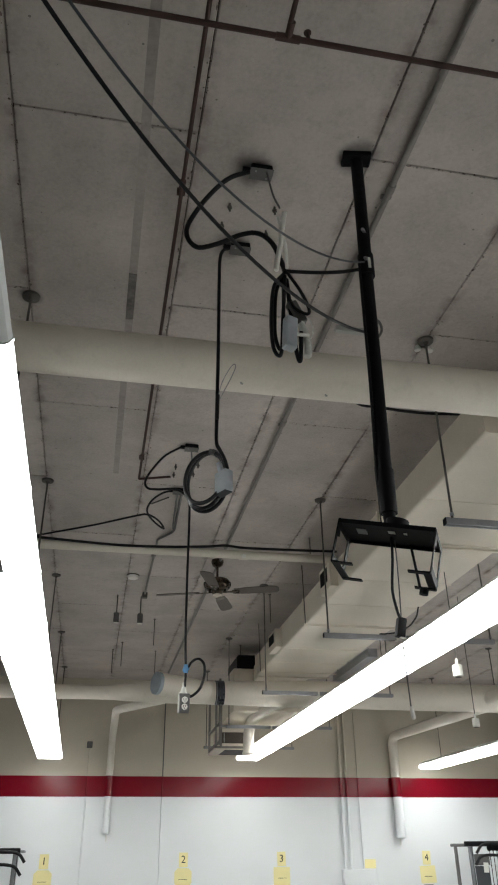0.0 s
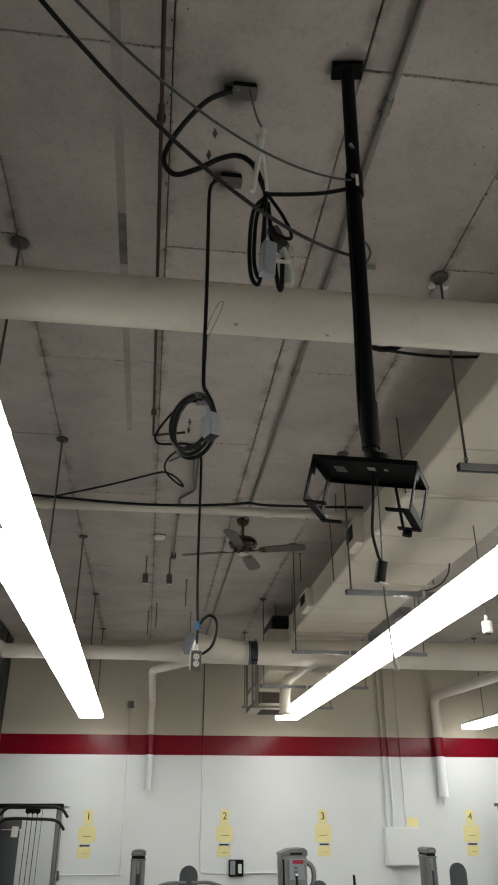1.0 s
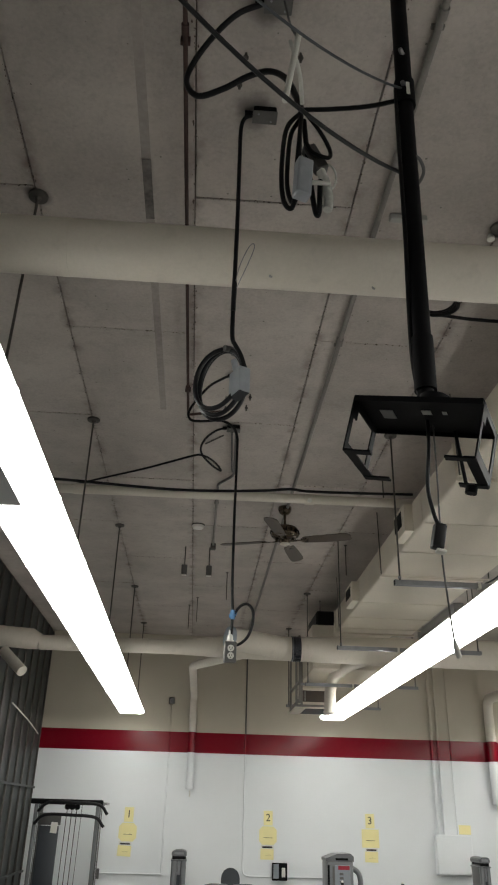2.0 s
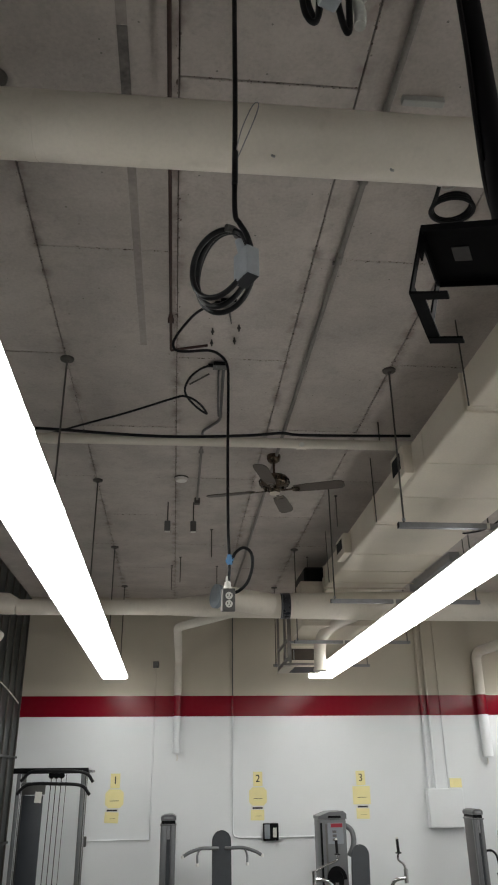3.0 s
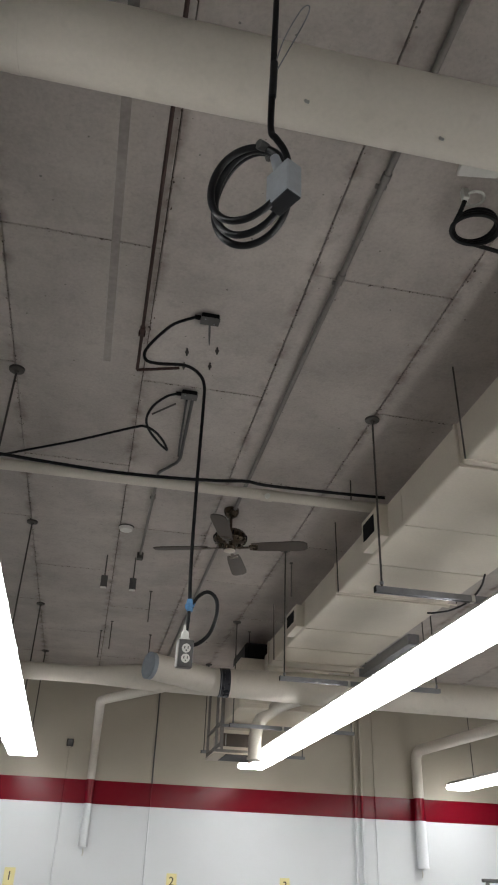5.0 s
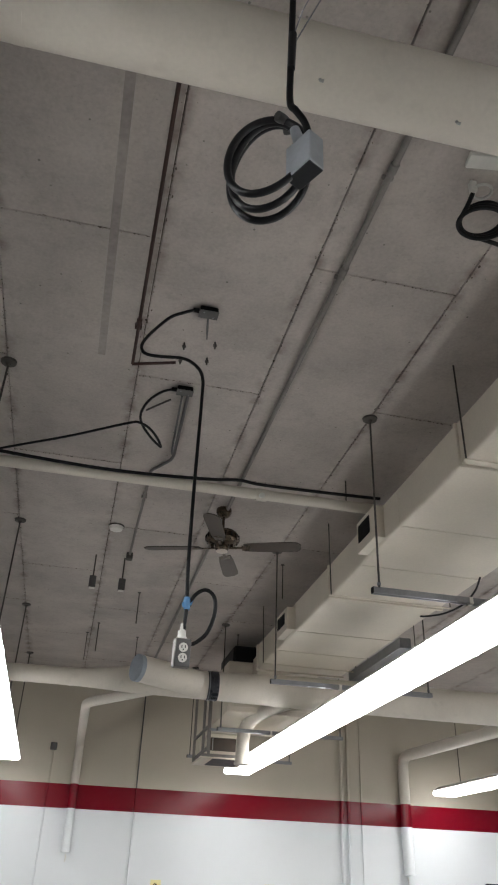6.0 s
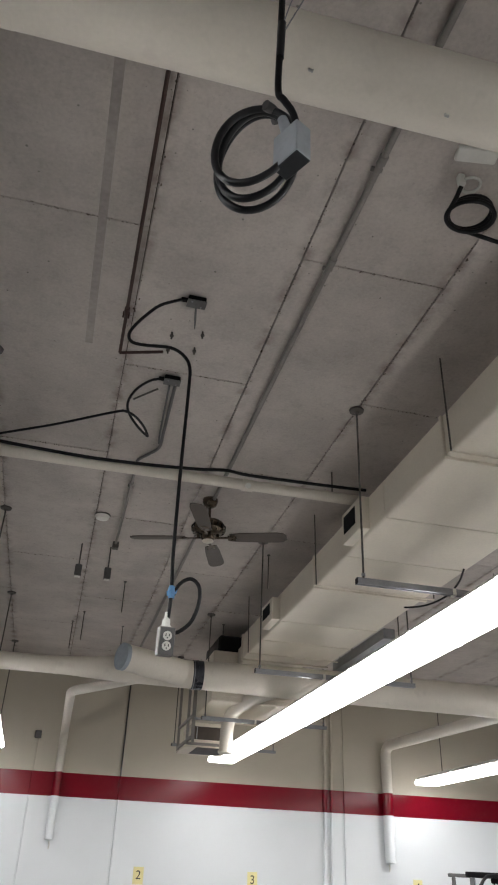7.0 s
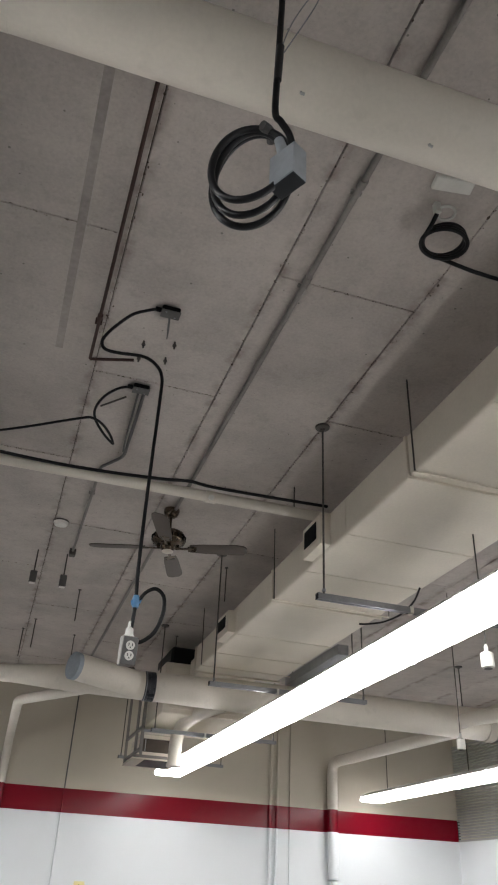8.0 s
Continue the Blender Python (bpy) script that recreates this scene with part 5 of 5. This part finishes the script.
def chest_machine():
    f = thing("chest_machine", (3.2, 14.2, 0), "grey weight machine with red placard, charcoal pad and chrome arms", "gym machine", "gym machines")
    x0, x1, y0, y1, top = 2.78, 3.20, 14.15, 14.6, 1.57
    part("tower", box(x0, x1, y0, y1, 0.02, top - 0.10, 0.018, None, 2), SILVERGREY, f, "silver grey weight tower")
    part("tower_cap", sheet([(x0 - 0.01, y0 - 0.01, top - 0.10), (x0 - 0.01, y0 - 0.01, top - 0.06), (x0 + 0.16, y0 - 0.01, top), (x1 - 0.04, y0 - 0.01, top + 0.01), (x1 + 0.01, y0 - 0.01, top - 0.03), (x1 + 0.01, y0 - 0.01, top - 0.10)], (0, 1, 0), 0.47), SILVERGREY, f, smooth=False)
    part("cap_window", box(x0 + 0.14, x1 - 0.08, y0 - 0.014, y0 - 0.0105, top - 0.085, top - 0.055), BLACK, f, smooth=False)
    p = part("placard", box(x0 + 0.13, x1 - 0.05, y0 - 0.006, y0 - 0.0005, 1.13, 1.42, 0.001), PALEPANEL, f, "grey instruction placard", smooth=False)
    part("placard_head", box(x0 + 0.18, x1 - 0.06, y0 - 0.009, y0 - 0.0065, 1.355, 1.41), PLACARD, p, "red heading", smooth=False)
    for k in range(3):
        part("text_line", box(x0 + 0.20, x0 + 0.26, y0 - 0.009, y0 - 0.0065, 1.17 + 0.055 * k, 1.205 + 0.055 * k), CONDUIT, p, smooth=False)
    part("side_rail", box(x0 + 0.015, x0 + 0.045, y0 - 0.01, y0, 0.1, 1.42), BLACK, f, smooth=False)
    part("side_rail", box(x0 + 0.09, x0 + 0.12, y0 - 0.008, y0, 0.1, 1.40), CONDUIT, f, smooth=False)
    arch = [(x0 + 0.13, y0 - 0.0006, 0.1)] + [(x0 + 0.235 + 0.105 * math.cos(math.pi - math.pi * k / 10), y0 - 0.0006, 0.66 + 0.13 * math.sin(math.pi * k / 10)) for k in range(11)] + [(x0 + 0.34, y0 - 0.0006, 0.1)]
    part("stack_window", sheet(arch, (0, -1, 0), 0.006), BLACK, f, "dark arched weight stack window", smooth=False)
    part("arch_hood", sheet([(x0 + 0.235 + r * math.cos(math.pi - math.pi * k / 10), y0 - 0.0066, 0.66 + r * 1.2 * math.sin(math.pi * k / 10)) for r, ks in ((0.15, range(11)), (0.10, range(10, -1, -1))) for k in ks], (0, -1, 0), 0.03), BLACK, f, "dark arched hood", smooth=False)
    part("weight_pin_rail", box(x0 + 0.21, x0 + 0.26, y0 - 0.012, y0 - 0.007, 0.1, 0.62), CONDUIT, f, smooth=False)
    part("cam_arm", tube([(x1 + 0.0, 14.35, 1.38), (x1 + 0.11, 14.3, 1.30), (x1 + 0.13, 14.28, 1.12), (x1 + 0.05, 14.28, 0.95)], 0.04, 14), SILVERGREY, f)
    pad("backrest", 3.335, 13.95, 0.42, 1.14, 0.27, -10, f, slant=4)
    part("seat", box(3.24, 3.54, 13.50, 13.88, 0.31, 0.38, 0.025, None, 3), PAD, f, "charcoal vinyl seat")
    part("seat_post", box(3.42, 3.50, 13.9, 13.98, 0.0, 0.6, 0.01), SILVERGREY, f)
    part("base", box(2.9, 3.6, 13.6, 14.2, 0.0, 0.07, 0.012), SILVERGREY, f)
    for pts in ([(3.30, 13.9, 0.20), (3.05, 13.7, 0.36), (2.86, 13.6, 0.62), (2.72, 13.55, 0.72), (2.58, 13.55, 0.73)],
                [(3.42, 13.9, 0.22), (3.60, 13.7, 0.30), (3.66, 13.6, 0.52), (3.74, 13.55, 0.69), (3.90, 13.5, 0.73)]):
        part("press_arm", tube(pts, 0.024, 12), CHROME, f, "bent chrome arm")
    for x, lean, far in ((2.57, 0.30, 0.34), (3.91, -0.06, -0.10)):
        part("pivot", tube([(x, 13.54, 0.66), (x, 13.54, 0.84)], 0.030, 14, smooth=False), CHROME, f, "chrome pivot sleeve")
        part("press_handle", tube([(x, 13.54, 0.82), (x + lean * 0.5, 13.52, 0.90), (x + far - 0.01, 13.50, 0.97), (x + far, 13.49, 1.05)], 0.016, 12), CHROME, f, "chrome handle")
        part("grip_flange", lathe([(0.045, -0.008), (0.048, 0.0), (0.03, 0.010)], (x + far, 13.49, 1.05), 16), RUBBER, f, "black round flange")
        part("grip_tube", tube([(x + far, 13.49, 1.05), (x + far - 0.01, 13.48, 1.23)], 0.021, 12, smooth=False), RUBBER, f, "black rubber grip")
        part("grip_cap", lathe([(0.019, 0.0), (0.017, 0.018), (0.008, 0.024)], (x + far - 0.01, 13.48, 1.23), 12), PLASTIC, f, "white end cap")
    return f


chest_machine()


def arm_machine():
    f = thing("arm_machine", (5.4, 14.1, 0), "grey weight machine with a tall charcoal pad beside the electrical box", "gym machine", "gym machines")
    tower(f, 5.21, 5.37, 14.1, 14.55, 1.58)
    pad("backrest", 5.67, 13.95, 0.42, 1.37, 0.28, -8, f, slant=3)
    part("seat", box(5.62, 5.98, 13.48, 13.9, 0.32, 0.41, 0.025, None, 3), PAD, f, "charcoal vinyl seat")
    part("post", box(5.60, 5.70, 14.08, 14.16, 0.0, 0.85, 0.01), BLACK, f)
    part("block", box(5.42, 5.68, 14.2, 14.32, 0.38, 0.50, 0.01), SILVERGREY, f)
    part("base", box(5.2, 5.95, 13.7, 14.2, 0.0, 0.07, 0.012), SILVERGREY, f)
    part("hook_handle", tube([(5.36, 14.2, 0.99), (5.44, 14.1, 1.00), (5.49, 14.05, 0.94), (5.50, 14.02, 0.82)], 0.017, 12), RUBBER, f, "black hooked handle")
    part("press_arm", tube([(5.42, 13.9, 0.72), (5.52, 13.75, 0.52), (5.62, 13.65, 0.34), (5.78, 13.6, 0.24), (6.05, 13.6, 0.26)], 0.024, 12), CHROME, f, "bent chrome arm")
    return f


arm_machine()


def padded_bar(x0, x1, z, y, label):
    f = thing("support_stand", ((x0 + x1) / 2, y, 0), label, "gym bench", "support stands")
    part("bar", tube([(x0 + 0.02, y, z), (x1 - 0.02, y, z)], 0.030, 14, smooth=False), RUBBER, f, "black foam roller")
    for x, s in ((x0, -1), (x1, 1)):
        part("yoke", tube([(x, y, z + 0.10), (x, y, z + 0.02), (x + s * 0.03, y + 0.02, z - 0.06), (x + s * 0.09, y + 0.05, z - 0.20), (x + s * 0.10, y + 0.1, z - 0.40)], 0.024, 10), BLACK, f)
    part("yoke", tube([((x0 + x1) / 2, y, z + 0.07), ((x0 + x1) / 2, y, z - 0.02)], 0.022, 10, smooth=False), BLACK, f)
    for x in (x0 - 0.08, x1 + 0.08):
        part("leg", tube([(x, y + 0.1, z - 0.35), (x, y + 0.1, 0.0)], 0.022, 10, smooth=False), BLACK, f)
    for x, far in ((x0 + 0.26, -0.12), (x0 + 0.36, -0.16), (x1 - 0.30, 0.20)):
        part("chain", tube([(x, y + 0.02, z - 0.02), (x + far * 0.5, y + 0.03, z - 0.16), (x + far, y + 0.04, z - 0.36)], 0.010, 8), DARKSTEEL, f, "dark hanging strap")
    part("carriage", box((x0 + x1) / 2 + 0.02, (x0 + x1) / 2 + 0.22, y + 0.04, y + 0.16, z - 0.30, z - 0.20, 0.015, Matrix.Rotation(radians(18), 4, "Y"), 2), CONDUIT, f, "scuffed steel carriage")
    part("cross_rail", tube([(x0, y + 0.1, 0.05), (x1, y + 0.1, 0.05)], 0.022, 10, smooth=False), SILVERGREY, f)
    return f


padded_bar(3.97 - 0.17, 4.75 - 0.20, 0.47, 13.3, "black padded support bars of a bench in front of the wall")
padded_bar(2.00, 2.68, 0.37, 13.4, "black padded foot bar of a bench in front of the wall")


def cable_tower(x0, x1, y0, y1, top, label):
    f = thing("cable_machine", ((x0 + x1) / 2, (y0 + y1) / 2, 0), label, "gym machine", "cable machines")
    w = x1 - x0
    for x in (x0, x1 - 0.055):
        part("upright", box(x, x + 0.055, y0, y0 + 0.05, 0.0, top, 0.012, None, 2), SILVERGREY, f, "silver grey upright")
        part("upright", box(x - 0.012, x + 0.043, y1 - 0.05, y1, 0.0, top, 0.012, None, 2), CONDUIT, f, "dark grey upright")
        part("side_rod", tube([(x + 0.075, y0 + 0.03, 0.05), (x + 0.075, y0 + 0.03, top)], 0.012, 10, smooth=False), CHROME, f, "bright guide rod")
    part("top_beam", box(x0 - 0.06, x1 + 0.05, y0 - 0.03, y0 + 0.06, top, top + 0.075, 0.014, None, 2), BLACK, f)
    part("top_beam", box(x0 - 0.06, x1 + 0.02, y1 - 0.06, y1 + 0.02, top, top + 0.05, 0.008), CONDUIT, f)
    part("top_plate", box(x1 - 0.16, x1 + 0.10, y0 + 0.08, y1 - 0.08, top + 0.01, top + 0.045, 0.006), STEEL, f, "pale top plate")
    part("base", box(x0 - 0.05, x1 + 0.05, y0 - 0.05, y1 + 0.05, 0.0, 0.06, 0.01), BLACK, f)
    part("shroud", box(x0 + 0.10, x0 + 0.04 + w * 0.36, y0 + 0.06, y0 + 0.09, 0.06, top - 0.30, 0.010, None, 2), PAD, f, "charcoal stack shroud")
    part("shroud_head", box(x0 + 0.08, x0 + 0.06 + w * 0.36, y0 + 0.05, y0 + 0.10, top - 0.29, top - 0.12, 0.012, None, 2), CONDUIT, f, "grey shroud head")
    for k in range(4):
        x = x0 + w * (0.49 + 0.075 * k)
        part("cable", tube([(x, y0 + 0.12, top), (x - 0.02, y0 + 0.12, 0.62)], 0.006 if k < 3 else 0.004, 8, smooth=False), RUBBER, f)
        if k < 3:
            part("pulley", lathe([(0.03, -0.01), (0.045, -0.012), (0.045, 0.012), (0.03, 0.01)], (x, y0 + 0.12, top - 0.03), 16, "y"), BLACK, f)
    part("weight_stack", box(x0 + w * 0.42, x0 + w * 0.70, y0 + 0.08, y0 + 0.22, 0.06, 0.55, 0.01), BLACK, f, "black weight stack")
    part("stack_hook", lathe([(0.03, 0.0), (0.012, 0.03), (0.012, 0.07), (0.026, 0.085), (0.010, 0.12)], (x0 + w * 0.54, y0 + 0.14, 0.55), 12), BLACK, f)
    part("low_pulley", lathe([(0.05, -0.016), (0.085, -0.018), (0.085, 0.018), (0.05, 0.016)], (x1 - 0.16, y0 - 0.02, 0.46), 20, "y"), BLACK, f, "black low pulley")
    for dz, dx in ((-0.005, 0.02), (-0.18, -0.02)):
        bar = tube([(x0 + w * 0.06 + dx, y0 - 0.12, top + dz - 0.10), (x0 + w * 0.22 + dx, y0 - 0.12, top + dz + 0.03), (x0 + w * 0.6, y0 - 0.11, top + dz + 0.035), (x1 - 0.02 + dx, y0 - 0.10, top + dz + 0.01), (x1 + 0.12 + dx, y0 - 0.10, top + dz - 0.12)], 0.023, 12)
        part("pull_bar", bar, RUBBER, f, "black bent pull bar")
        part("bar_hanger", tube([(x0 + w * 0.52, y0 - 0.11, top + dz + 0.03), (x0 + w * 0.52, y0 - 0.02, top + dz + 0.05)], 0.014, 8, smooth=False), DARKSTEEL, f)
    part("tag", box(x0 + w * 0.28, x0 + w * 0.38, y0 + 0.045, y0 + 0.049, top - 0.40, top - 0.25, 0, Matrix.Rotation(radians(3), 4, "Y")), PLASTIC, f, "white tag", smooth=False)
    return f


cable_tower(-1.80, -0.80, 13.95, 14.55, 2.16, "tall grey cable machine with black pull bars and a charcoal shroud")
cable_tower(6.75, 7.65, 13.95, 14.55, 2.20, "tall grey cable machine in the corner with black pull bars")


# ---------------------------------------------------------------- small things round the light row
for x, y, z in ((3.36, 6.55, 3.50), (4.86, 9.3, 3.50)):
    f = thing("pendant_outlet", (x, y, z), "white plastic outlet hanging on a thin cord", "power outlet", "pendant outlets")
    part("cord", tube([(x, y, z + 0.07), (x + 0.004, y, z + 0.6), (x, y, TOP)], 0.005, 8), DARKSTEEL, f)
    part("neck", lathe([(0.014, 0.05), (0.014, 0.085), (0.008, 0.10)], (x, y, z), 14), PLASTIC, f)
    part("outlet_body", lathe([(0.040, -0.055), (0.044, -0.05), (0.044, 0.038), (0.030, 0.048)], (x, y, z), 18), PLASTIC, f)
    part("outlet_face", lathe([(0.028, -0.064), (0.028, -0.0605)], (x, y, z), 18), DARKSTEEL, f)
solo("draped_cord", tube([(3.57, 7.70, 4.42), (3.63, 7.92, 4.38), (3.65, 8.2, 4.35), (3.62, 8.5, 4.36), (3.56, 8.74, 4.40), (3.53, 8.82, 4.42)], 0.009, 8), RUBBER, "black cord sagging beside the air duct", "cable")
f = thing("wireway", (3.75, 10.4, 4.30), "galvanised metal trough beside the air duct", "cable trough")
part("trough", box(3.64, 3.77, 9.6, 11.2, 4.33, 4.44, 0.004), STEEL, f, smooth=False)
for y in (9.7, 11.1):
    part("hanger", tube([(3.86, y, 4.32), (3.86, y, TOP)], 0.006, 8, smooth=False), DARKSTEEL, f)
